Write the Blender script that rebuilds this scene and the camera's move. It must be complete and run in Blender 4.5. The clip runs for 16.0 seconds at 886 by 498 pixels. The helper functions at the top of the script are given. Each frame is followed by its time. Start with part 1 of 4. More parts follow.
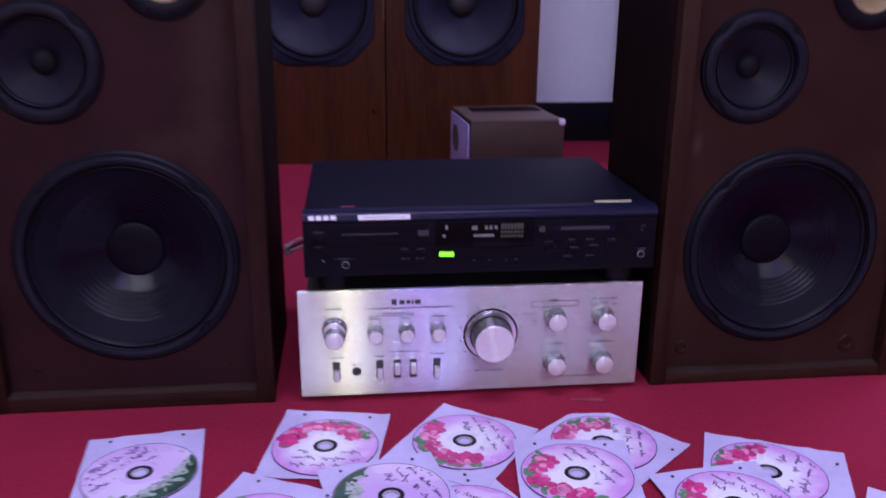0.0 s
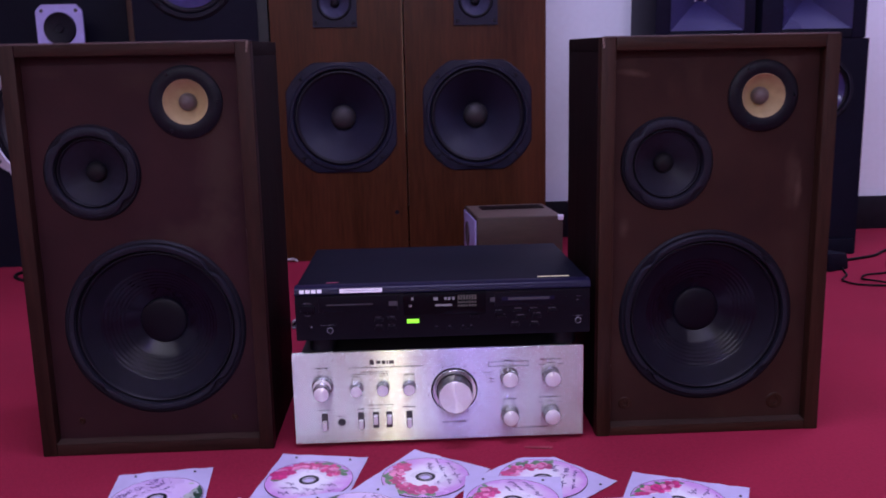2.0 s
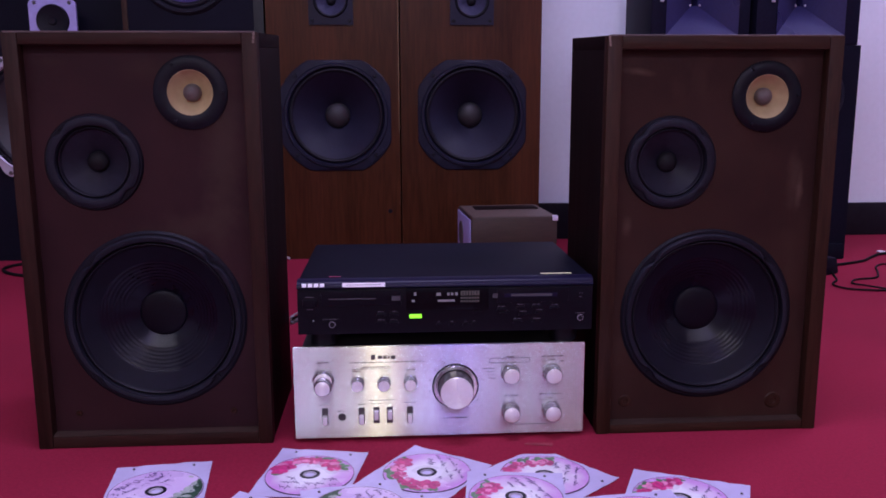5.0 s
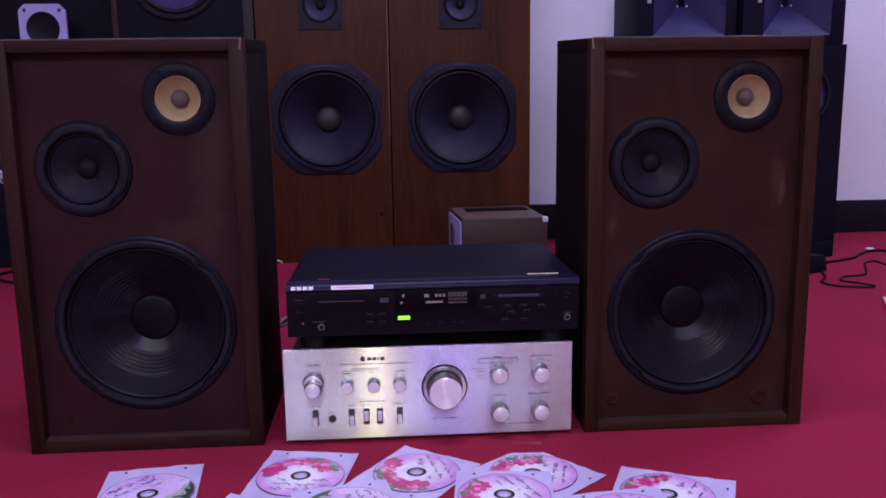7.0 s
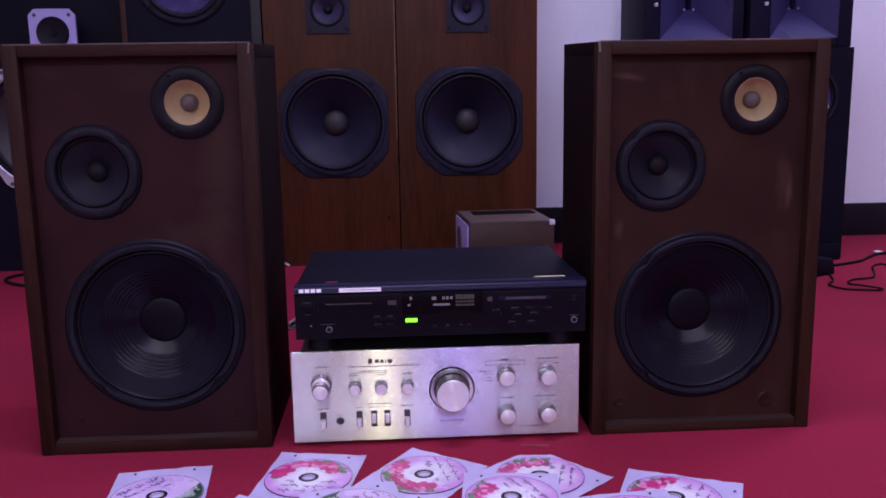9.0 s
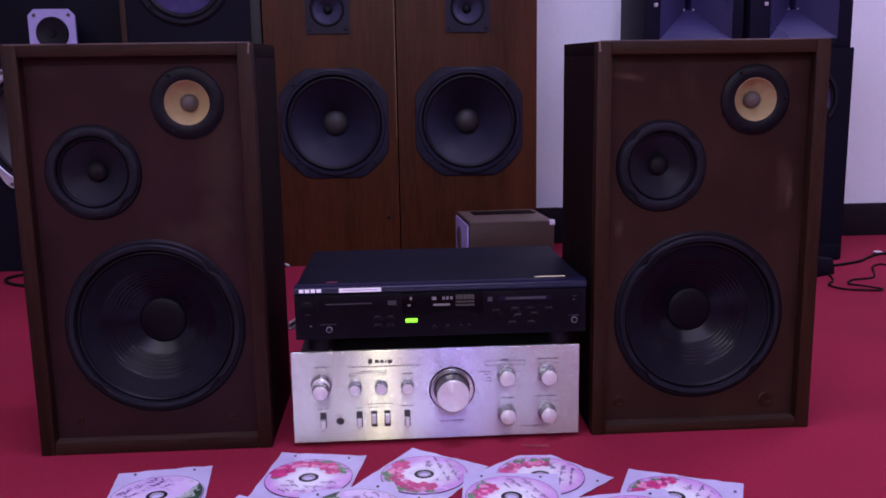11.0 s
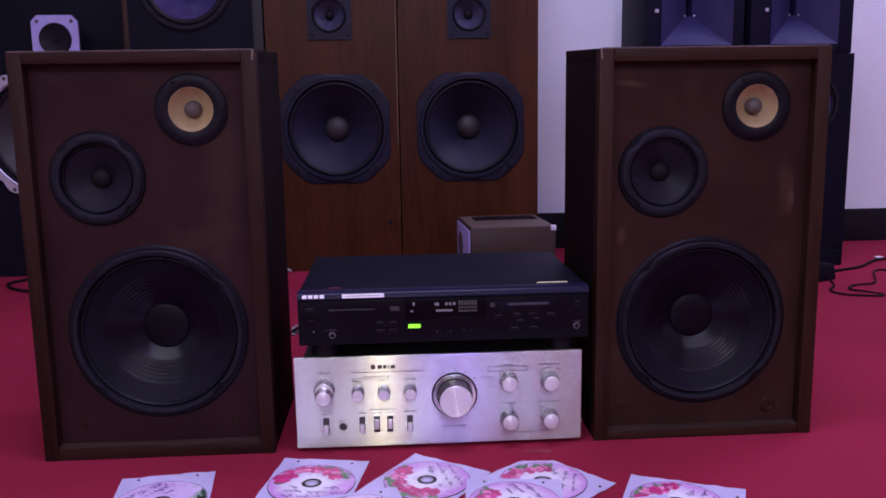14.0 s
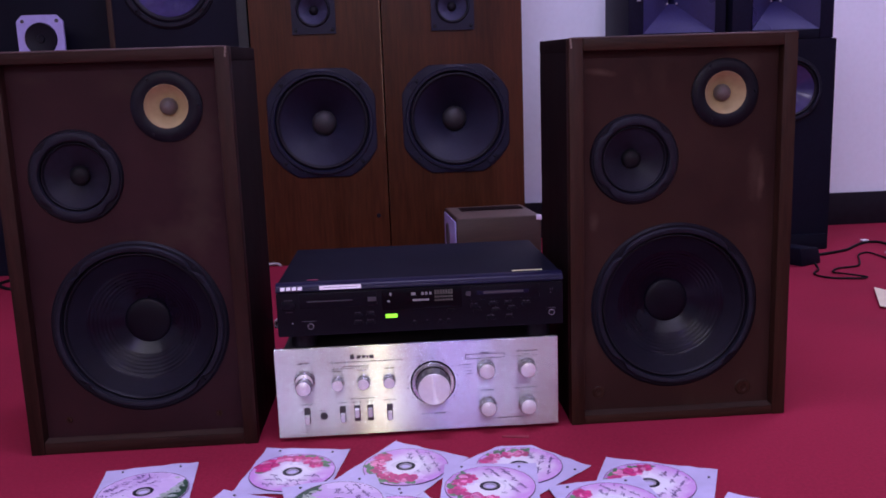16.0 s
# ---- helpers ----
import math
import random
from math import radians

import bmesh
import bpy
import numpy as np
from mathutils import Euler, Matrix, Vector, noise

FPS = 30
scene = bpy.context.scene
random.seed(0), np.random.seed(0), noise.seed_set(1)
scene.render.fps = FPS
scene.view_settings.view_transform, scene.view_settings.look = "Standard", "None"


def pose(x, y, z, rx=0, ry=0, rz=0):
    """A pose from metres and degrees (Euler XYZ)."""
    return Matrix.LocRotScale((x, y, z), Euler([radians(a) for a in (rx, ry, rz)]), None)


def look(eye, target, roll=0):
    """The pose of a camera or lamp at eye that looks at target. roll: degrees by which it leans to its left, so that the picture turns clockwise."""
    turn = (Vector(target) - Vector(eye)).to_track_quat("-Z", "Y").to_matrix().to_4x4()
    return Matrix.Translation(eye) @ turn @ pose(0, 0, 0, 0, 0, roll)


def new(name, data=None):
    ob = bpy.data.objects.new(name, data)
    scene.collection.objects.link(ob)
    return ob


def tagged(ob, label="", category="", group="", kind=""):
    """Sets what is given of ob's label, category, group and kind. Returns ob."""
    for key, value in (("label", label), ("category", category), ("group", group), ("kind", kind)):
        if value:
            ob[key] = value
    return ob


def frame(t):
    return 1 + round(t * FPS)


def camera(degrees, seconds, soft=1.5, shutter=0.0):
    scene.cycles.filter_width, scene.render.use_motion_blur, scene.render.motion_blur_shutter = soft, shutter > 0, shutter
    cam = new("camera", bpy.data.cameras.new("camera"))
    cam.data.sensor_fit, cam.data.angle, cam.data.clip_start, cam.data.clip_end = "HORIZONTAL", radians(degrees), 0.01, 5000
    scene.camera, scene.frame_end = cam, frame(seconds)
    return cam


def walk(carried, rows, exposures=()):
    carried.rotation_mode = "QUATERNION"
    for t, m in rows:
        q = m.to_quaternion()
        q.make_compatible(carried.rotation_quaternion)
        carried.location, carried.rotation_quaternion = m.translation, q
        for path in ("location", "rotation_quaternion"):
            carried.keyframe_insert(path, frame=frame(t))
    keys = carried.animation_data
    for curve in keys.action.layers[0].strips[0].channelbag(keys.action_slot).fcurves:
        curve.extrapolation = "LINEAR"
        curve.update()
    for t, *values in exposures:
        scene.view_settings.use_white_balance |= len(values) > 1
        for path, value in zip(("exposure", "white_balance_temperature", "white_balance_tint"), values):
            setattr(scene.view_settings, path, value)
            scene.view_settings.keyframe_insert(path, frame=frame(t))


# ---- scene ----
cam = camera(55.6, 16.0, soft=1.7, shutter=0.5)
PATH = [
    (0, (0.394, 0.27, 0.506), (0.611, 2.164, -0.1), 0.5),
    (0.5, (0.414, 0.106, 0.529), (0.535, 2.036, 0.016), -0.9),
    (1, (0.442, 0.01, 0.529), (0.554, 1.954, 0.073), -0.6),
    (1.5, (0.466, -0.008, 0.533), (0.666, 1.945, 0.152), -0.6),
    (2, (0.506, 0.042, 0.519), (0.584, 2.007, 0.154), -1.2),
    (2.5, (0.506, 0.059, 0.493), (0.592, 2.016, 0.091), -0.1),
    (3, (0.497, 0.048, 0.501), (0.604, 2.014, 0.15), -0.5),
    (5.5, (0.479, 0.034, 0.507), (0.596, 2.0, 0.157), -0.2),
    (6, (0.482, 0.033, 0.508), (0.604, 1.999, 0.159), -0.5),
    (6.5, (0.486, 0.031, 0.507), (0.611, 1.996, 0.154), -0.6),
    (7, (0.488, 0.03, 0.509), (0.616, 1.994, 0.157), -0.8),
    (7.5, (0.489, 0.028, 0.509), (0.613, 1.993, 0.156), -0.8),
    (8, (0.489, 0.027, 0.507), (0.607, 1.992, 0.155), -0.7),
    (8.5, (0.487, 0.026, 0.507), (0.602, 1.992, 0.161), -0.8),
    (9, (0.487, 0.025, 0.509), (0.599, 1.992, 0.165), -0.9),
    (11.5, (0.486, 0.026, 0.508), (0.599, 1.993, 0.165), -0.9),
    (12, (0.482, 0.028, 0.507), (0.597, 1.995, 0.163), -0.6),
    (12.5, (0.481, 0.025, 0.508), (0.591, 1.993, 0.165), -0.4),
    (13, (0.482, 0.026, 0.506), (0.594, 1.993, 0.159), -0.4),
    (13.5, (0.483, 0.026, 0.508), (0.599, 1.993, 0.164), -0.6),
    (14, (0.483, 0.022, 0.511), (0.595, 1.991, 0.179), -0.9),
    (14.5, (0.483, 0.017, 0.515), (0.595, 1.987, 0.19), -1.2),
    (15, (0.492, 0.01, 0.517), (0.607, 1.976, 0.172), -1.5),
    (15.5, (0.505, 0.007, 0.515), (0.625, 1.972, 0.161), -1.9),
    (16, (0.518, 0.001, 0.51), (0.63, 1.967, 0.16), -2.0),
]
# poses between: seconds, place, pitch, roll, yaw
EXTRA = [
    (0.2, 0.3957, 0.1942, 0.5230, -16.07, -0.22, -4.93),
    (0.7, 0.4260, 0.0602, 0.5295, -13.90, 1.48, -3.22),
    (1.2, 0.4528, -0.0050, 0.5285, -12.11, 0.66, -4.44),
    (1.7, 0.4822, 0.0144, 0.5323, -10.28, 0.97, -5.58),
    (2.2, 0.5160, 0.0603, 0.5144, -11.50, 0.76, -1.95),
    (2.7, 0.5008, 0.0568, 0.5039, -11.15, -0.08, -3.22),
    (3.2, 0.4952, 0.0470, 0.5025, -9.89, 0.82, -3.48),
    (5.3, 0.4762, 0.0405, 0.5079, -10.33, 0.15, -3.45),
]
ROWS = [(t, look(eye, target, roll)) for t, eye, target, roll in PATH]
ROWS += [(t, pose(x, y, z, 90 + pitch, roll, yaw)) for t, x, y, z, pitch, roll, yaw in EXTRA]
# the film starts a little cooler and settles
walk(cam, sorted(ROWS, key=lambda row: row[0]), [(0.0, 0.0, 6150, 8), (1.5, 0.0, 6250, 9.5), (3.0, 0.0, 6500, 11), (16.0, 0.0, 6500, 11)])


# ---- world and lamps ----
world = bpy.data.worlds.new("room_dark")
world.use_nodes = True
world.node_tree.nodes["Background"].inputs[0].default_value = (0.25, 0.22, 0.4, 1)
world.node_tree.nodes["Background"].inputs[1].default_value = 0.02
scene.world = world
scene.view_settings.exposure = 0.0


def area_lamp(name, at, target, sx, sy, watts, color):
    data = bpy.data.lights.new(name, "AREA")
    data.shape, data.size, data.size_y = "RECTANGLE", sx, sy
    data.energy, data.color = watts, color
    ob = new(name, data)
    ob.matrix_world = look(at, target)
    return ob


# lamps out of view: assumed ceiling panels behind and over the listening spot, a small warm spot lamp and a blue strip
area_lamp("ceiling_lamp", (0.5, 0.85, 2.75), (0.5, 0.85, 0), 1.2, 0.6, 46, (0.63, 0.565, 1.0))
area_lamp("ceiling_tube_row", (-1.25, -2.2, 2.75), (-1.25, -2.2, 0), 2.8, 0.25, 76, (0.80, 0.79, 1.0))
area_lamp("ceiling_tube_row", (1.95, -2.2, 2.75), (1.95, -2.2, 0), 3.5, 0.25, 68, (0.76, 0.71, 1.0))
area_lamp("ceiling_lamp", (2.4, 2.0, 2.75), (2.4, 2.0, 0), 1.2, 0.6, 38, (0.66, 0.62, 1.0))
area_lamp("spot_lamp", (0.35, -3.6, 1.9), (0.5, 1.2, 0.1), 0.06, 0.3, 14, (1.0, 0.88, 0.56))
area_lamp("led_strip", (0.85, -2.6, 2.3), (0.6, 1.0, 0.2), 0.44, 0.14, 12.0, (0.28, 0.18, 1.0))


# ---- materials ----
def mat(name, color, rough=0.5, metal=0.0, var=0.12, scale=40.0, big=3.0, bump=0.1, bump_scale=None, stretch=(1, 1, 1), coat=0.0, emit=0.0, spec=0.5, aniso=0.0, rough_var=0.08, color2=None):
    """A surface with grain at two sizes, in object coordinates."""
    m = bpy.data.materials.new(name)
    m.use_nodes = True
    nt = m.node_tree
    n, l = nt.nodes, nt.links
    b = n["Principled BSDF"]
    b.inputs["Roughness"].default_value, b.inputs["Metallic"].default_value = rough, metal
    b.inputs["Coat Weight"].default_value = coat
    b.inputs["Specular IOR Level"].default_value = spec
    b.inputs["Anisotropic"].default_value = aniso
    tc, mp = n.new("ShaderNodeTexCoord"), n.new("ShaderNodeMapping")
    mp.inputs["Scale"].default_value = stretch
    l.new(tc.outputs["Object"], mp.inputs["Vector"])
    info, off = n.new("ShaderNodeObjectInfo"), n.new("ShaderNodeVectorMath")
    off.operation = "ADD"
    l.new(mp.outputs["Vector"], off.inputs[0])
    l.new(info.outputs["Random"], off.inputs[1])
    fine, coarse = n.new("ShaderNodeTexNoise"), n.new("ShaderNodeTexNoise")
    fine.inputs["Scale"].default_value, fine.inputs["Detail"].default_value = scale, 6
    coarse.inputs["Scale"].default_value, coarse.inputs["Detail"].default_value = big, 3
    for t in (fine, coarse):
        l.new(off.outputs[0], t.inputs["Vector"])
    add = n.new("ShaderNodeMath")
    add.operation = "ADD"
    l.new(fine.outputs["Fac"], add.inputs[0])
    l.new(coarse.outputs["Fac"], add.inputs[1])
    ramp = n.new("ShaderNodeMapRange")
    ramp.inputs["From Min"].default_value, ramp.inputs["From Max"].default_value = 0.7, 1.3
    l.new(add.outputs[0], ramp.inputs["Value"])
    mix = n.new("ShaderNodeMix")
    mix.data_type = "RGBA"
    mix.inputs["A"].default_value = (*[c * (1 - var) for c in color], 1)
    mix.inputs["B"].default_value = (*(color2 or [min(1, c * (1 + var)) for c in color]), 1)
    l.new(ramp.outputs["Result"], mix.inputs["Factor"])
    l.new(mix.outputs["Result"], b.inputs["Base Color"])
    rr = n.new("ShaderNodeMapRange")
    rr.inputs["To Min"].default_value, rr.inputs["To Max"].default_value = max(0.02, rough - rough_var), min(1, rough + rough_var)
    l.new(coarse.outputs["Fac"], rr.inputs["Value"])
    l.new(rr.outputs["Result"], b.inputs["Roughness"])
    if bump:
        bn, bt = n.new("ShaderNodeBump"), n.new("ShaderNodeTexNoise")
        bt.inputs["Scale"].default_value, bt.inputs["Detail"].default_value = bump_scale or scale, 4
        l.new(off.outputs[0], bt.inputs["Vector"])
        bn.inputs["Strength"].default_value, bn.inputs["Distance"].default_value = bump, 0.002
        l.new(bt.outputs["Fac"], bn.inputs["Height"])
        l.new(bn.outputs["Normal"], b.inputs["Normal"])
    if emit:
        b.inputs["Emission Color"].default_value = (*color, 1)
        b.inputs["Emission Strength"].default_value = emit
    return m


M_CARPET = mat("red_carpet", (0.250, 0.0130, 0.0392), 0.95, var=0.17, scale=200, big=2.2, bump=0.45, bump_scale=420, spec=0.15)
M_WALL = mat("white_wall_paint", (0.725, 0.755, 0.825), 0.7, var=0.03, scale=60, big=1.2, bump=0.05)
M_CEIL = mat("ceiling_paint", (0.7, 0.7, 0.72), 0.8, var=0.03)
M_SKIRT = mat("black_skirting", (0.0090, 0.0078, 0.0120), 0.42, var=0.3, bump=0.05, spec=0.14)
M_WALNUT = mat("dark_walnut_veneer", (0.030, 0.0130, 0.0082), 0.42, var=0.35, scale=34, big=5, stretch=(9, 9, 0.7), bump=0.12, spec=0.15)
M_WALNUT_H = mat("dark_walnut_veneer_across", (0.030, 0.0130, 0.0082), 0.42, var=0.35, scale=34, big=5, stretch=(0.7, 9, 9), bump=0.12, spec=0.15)
M_WALNUT_DARK = mat("darker_walnut_veneer", (0.0245, 0.0102, 0.0080), 0.45, var=0.35, scale=34, big=5, stretch=(9, 9, 0.7), bump=0.12, spec=0.13)
M_WALNUT_DARK_H = mat("darker_walnut_veneer_across", (0.0245, 0.0102, 0.0080), 0.45, var=0.35, scale=34, big=5, stretch=(0.7, 9, 9), bump=0.12, spec=0.13)
M_SIDE = mat("dark_grained_wood", (0.0098, 0.0054, 0.0058), 0.6, var=0.3, scale=34, big=5, stretch=(9, 9, 0.7), bump=0.1, spec=0.06)
M_LIP = mat("lit_dusty_ledge", (0.034, 0.0205, 0.0160), 0.65, var=0.3, scale=60, big=9, stretch=(1, 6, 6), bump=0.1, spec=0.07)
M_STRIP = mat("pale_edge_wood", (0.15, 0.095, 0.045), 0.5, var=0.35, scale=30, big=6, stretch=(4, 4, 1), bump=0.1, spec=0.2)
M_CHIP = mat("chipped_bare_wood", (0.20, 0.15, 0.12), 0.7, var=0.25, bump=0.2)
M_BAFFLE = mat("brown_painted_baffle", (0.0242, 0.0085, 0.0114), 0.55, var=0.10, scale=11, big=5, bump=0.12, bump_scale=150, spec=0.12, color2=(0.0345, 0.0128, 0.0150))
M_TEAK = mat("reddish_teak_veneer", (0.043, 0.0126, 0.0041), 0.36, var=0.35, scale=30, big=1.7, stretch=(5, 5, 0.38), bump=0.06, spec=0.16, color2=(0.066, 0.0200, 0.0074))
M_BLACK = mat("black_painted_steel", (0.0045, 0.005, 0.0115), 0.52, var=0.25, scale=300, bump=0.06, spec=0.09)
M_CHASSIS = mat("grey_black_steel", (0.030, 0.028, 0.036), 0.5, var=0.25, scale=300, bump=0.06, spec=0.3)
M_BLACKBOX = mat("black_textured_cabinet", (0.005, 0.005, 0.012), 0.5, var=0.3, scale=220, bump=0.3, bump_scale=300, spec=0.08)
M_HORN = mat("satin_blue_black_horn", (0.024, 0.021, 0.080), 0.27, var=0.2, scale=120, bump=0.03, spec=0.5)
M_HORNBOX = mat("satin_black_moulded_box", (0.0085, 0.008, 0.020), 0.50, var=0.3, scale=160, bump=0.12, spec=0.06)
M_GREYTRIM = mat("grey_green_trim", (0.020, 0.023, 0.022), 0.5, var=0.2, bump=0.05, spec=0.2)
M_GASKET = mat("black_driver_frame", (0.006, 0.006, 0.011), 0.45, var=0.3, scale=180, bump=0.15, spec=0.15)
M_GASKET_BLUE = mat("blue_black_driver_frame", (0.008, 0.008, 0.021), 0.45, var=0.3, scale=180, bump=0.15, spec=0.2)
M_CONE = mat("dark_paper_cone", (0.0050, 0.0045, 0.0112), 0.22, var=0.3, scale=90, big=14, bump=0.02, spec=0.16)
M_CONE_MATT = mat("matt_paper_cone", (0.0062, 0.0056, 0.0125), 0.55, var=0.3, scale=120, big=14, bump=0.1, spec=0.10)
M_CONE_BLUE = mat("grey_paper_cone", (0.0085, 0.0083, 0.0245), 0.56, var=0.22, scale=120, big=12, bump=0.12, spec=0.32)
M_CONE_PALE = mat("pale_grey_paper_cone", (0.042, 0.042, 0.080), 0.5, var=0.2, scale=120, bump=0.1, spec=0.2)
M_CONE_MID = mat("dark_grey_paper_cone", (0.0125, 0.0120, 0.0220), 0.42, var=0.3, scale=120, big=14, bump=0.08, spec=0.12)
M_CAPD = mat("dark_dust_cap", (0.0085, 0.0078, 0.0110), 0.55, var=0.25, scale=150, bump=0.1, spec=0.14)
M_CAPB = mat("black_paper_dust_cap", (0.0036, 0.0033, 0.0080), 0.45, var=0.25, scale=150, bump=0.1, spec=0.14)
M_GLOSSCONE = mat("glossy_coated_cone", (0.040, 0.034, 0.105), 0.16, var=0.15, scale=60, big=10, bump=0.03)
M_RUBBER = mat("black_rubber_surround", (0.0085, 0.0080, 0.0130), 0.45, var=0.25, bump=0.05, spec=0.15)
M_DOME = mat("grey_cloth_dome", (0.10, 0.085, 0.08), 0.6, var=0.2, scale=200, bump=0.15)
M_SEGMENT = mat("grey_cork_gasket", (0.0108, 0.0105, 0.0185), 0.55, var=0.3, scale=200, big=20, bump=0.2, spec=0.14)
M_CAP = mat("grey_dust_cap", (0.017, 0.0155, 0.019), 0.55, var=0.25, scale=150, bump=0.15)
M_CREAM = mat("cream_paper_cone", (0.345, 0.265, 0.130), 0.65, var=0.14, scale=90, big=20, bump=0.1)
M_SILVER = mat("brushed_aluminium", (0.73, 0.80, 0.785), 0.17, metal=1.0, var=0.04, scale=160, big=4, stretch=(0.4, 1, 40), bump=0, rough_var=0.01, aniso=1.0)


def brushed(material, rough, stretch):
    """Fine level grooves: the gleam spreads far up and down, and little to the sides."""
    n, l = material.node_tree.nodes, material.node_tree.links
    gloss, along = n.new("ShaderNodeBsdfAnisotropic"), n.new("ShaderNodeCombineXYZ")
    gloss.distribution = "MULTI_GGX"
    along.inputs["X"].default_value = 1.0
    gloss.inputs["Roughness"].default_value, gloss.inputs["Anisotropy"].default_value = rough, stretch
    l.new(n["Principled BSDF"].inputs["Base Color"].links[0].from_socket, gloss.inputs["Color"])
    l.new(along.outputs[0], gloss.inputs["Tangent"])
    l.new(n.new("ShaderNodeNewGeometry").outputs["True Normal"], gloss.inputs["Normal"])
    l.new(gloss.outputs[0], n["Material Output"].inputs["Surface"])


brushed(M_SILVER, 0.26, 0.81)


def turned(material):
    """Fine grooves round the axis: the gleam runs out in streaks from the middle."""
    nt = material.node_tree
    tangent = nt.nodes.new("ShaderNodeTangent")
    tangent.direction_type, tangent.axis = "RADIAL", "Y"
    nt.links.new(tangent.outputs[0], nt.nodes["Principled BSDF"].inputs["Tangent"])
    nt.nodes["Principled BSDF"].inputs["Anisotropic Rotation"].default_value = 0.25


M_SPUN = mat("turned_knob_face", (0.90, 0.92, 0.92), 0.32, metal=0.58, var=0.05, scale=200, bump=0, rough_var=0.03, aniso=0.95)
turned(M_SPUN)
M_CHROME = mat("polished_knob_side", (0.74, 0.75, 0.77), 0.22, metal=1.0, var=0.05, scale=200, bump=0)
M_KNURL = mat("grooved_knob_side", (0.42, 0.42, 0.44), 0.20, metal=1.0, var=0.08, scale=200, bump=0)
M_INKG = mat("grey_print_on_metal", (0.085, 0.08, 0.09), 0.6, var=0.1, bump=0)
M_DARKMETAL = mat("dark_ribbed_metal", (0.17, 0.17, 0.185), 0.35, metal=1.0, var=0.1, bump=0)
M_INK = mat("dark_print", (0.06, 0.055, 0.06), 0.6, var=0.1, bump=0)
M_GREYD = mat("dim_grey_print", (0.045, 0.045, 0.055), 0.5, var=0.1, bump=0)
M_PRINTW = mat("white_print", (0.75, 0.75, 0.8), 0.5, var=0.05, bump=0)
M_GREYP = mat("grey_print", (0.10, 0.10, 0.12), 0.5, var=0.1, bump=0)
M_GREEN = mat("lit_green_button", (0.28, 1.0, 0.04), 0.4, var=0.02, bump=0, emit=1.1)
M_LCD = mat("lit_display_digits", (0.20, 0.21, 0.23), 0.4, var=0.02, bump=0, emit=0.12)
M_LCDG = mat("dim_display_grid", (0.07, 0.075, 0.065), 0.4, var=0.1, bump=0, emit=0.05)
M_WINDOW = mat("dark_display_window", (0.004, 0.004, 0.006), 0.12, var=0.1, bump=0, spec=0.10)
M_EDGE = mat("dark_satin_trim", (0.008, 0.007, 0.026), 0.30, metal=0.0, var=0.1, bump=0.02, spec=0.13)
M_FRONT = mat("black_plastic_front", (0.0056, 0.0050, 0.0088), 0.34, var=0.25, scale=300, bump=0.04, spec=0.10)
M_EDGEL = mat("grey_plated_rim", (0.22, 0.22, 0.25), 0.4, metal=0.0, var=0.1, bump=0)
M_STICKER = mat("white_paper_label", (0.72, 0.70, 0.74), 0.6, var=0.05, bump=0.05)
M_YELLOW = mat("yellow_sticker", (0.85, 0.84, 0.48), 0.5, var=0.08, bump=0.03)
M_REDST = mat("red_sticker", (0.22, 0.03, 0.075), 0.5, var=0.1, bump=0.03)
M_SLEEVE = mat("milky_plastic_sleeve", (0.55, 0.52, 0.745), 0.32, var=0.08, scale=60, big=14, bump=0.12, bump_scale=50)
M_DISC = mat("printed_disc_face", (0.53, 0.31, 0.70), 0.28, var=0.0, scale=14, big=13, bump=0.0, color2=(0.82, 0.80, 0.88))


def disc_print(material, middle, rim):
    """Print that runs from a pale middle to a tinted rim, with an uneven edge."""
    nt = material.node_tree
    n, l = nt.nodes, nt.links
    tc, flat, size, noise, add, ramp, mix = [n.new("ShaderNode" + k) for k in ("TexCoord", "VectorMath", "VectorMath", "TexNoise", "Math", "MapRange", "Mix")]
    flat.operation, size.operation, add.operation = "MULTIPLY", "LENGTH", "MULTIPLY_ADD"
    flat.inputs[1].default_value = (1, 1, 0)
    l.new(tc.outputs["Object"], flat.inputs[0])
    l.new(flat.outputs[0], size.inputs[0])
    noise.inputs["Scale"].default_value, noise.inputs["Detail"].default_value = 38, 4
    l.new(tc.outputs["Object"], noise.inputs["Vector"])
    add.inputs[1].default_value = 0.045
    l.new(noise.outputs["Fac"], add.inputs[0])
    l.new(size.outputs["Value"], add.inputs[2])
    ramp.inputs["From Min"].default_value, ramp.inputs["From Max"].default_value = 0.048, 0.078
    l.new(add.outputs[0], ramp.inputs["Value"])
    mix.data_type = "RGBA"
    mix.inputs["A"].default_value, mix.inputs["B"].default_value = (*middle, 1), (*rim, 1)
    l.new(ramp.outputs["Result"], mix.inputs["Factor"])
    l.new(mix.outputs["Result"], n["Principled BSDF"].inputs["Base Color"])


disc_print(M_DISC, (0.84, 0.84, 0.90), (0.62, 0.33, 0.70))
M_DISCG = mat("lilac_disc_face", (0.60, 0.42, 0.74), 0.28, var=0.0, scale=14, big=13, bump=0.0, color2=(0.74, 0.64, 0.84))
M_DISCY = mat("yellow_white_disc_face", (0.76, 0.68, 0.26), 0.30, var=0.0, scale=6, big=8, bump=0, color2=(0.82, 0.80, 0.80))


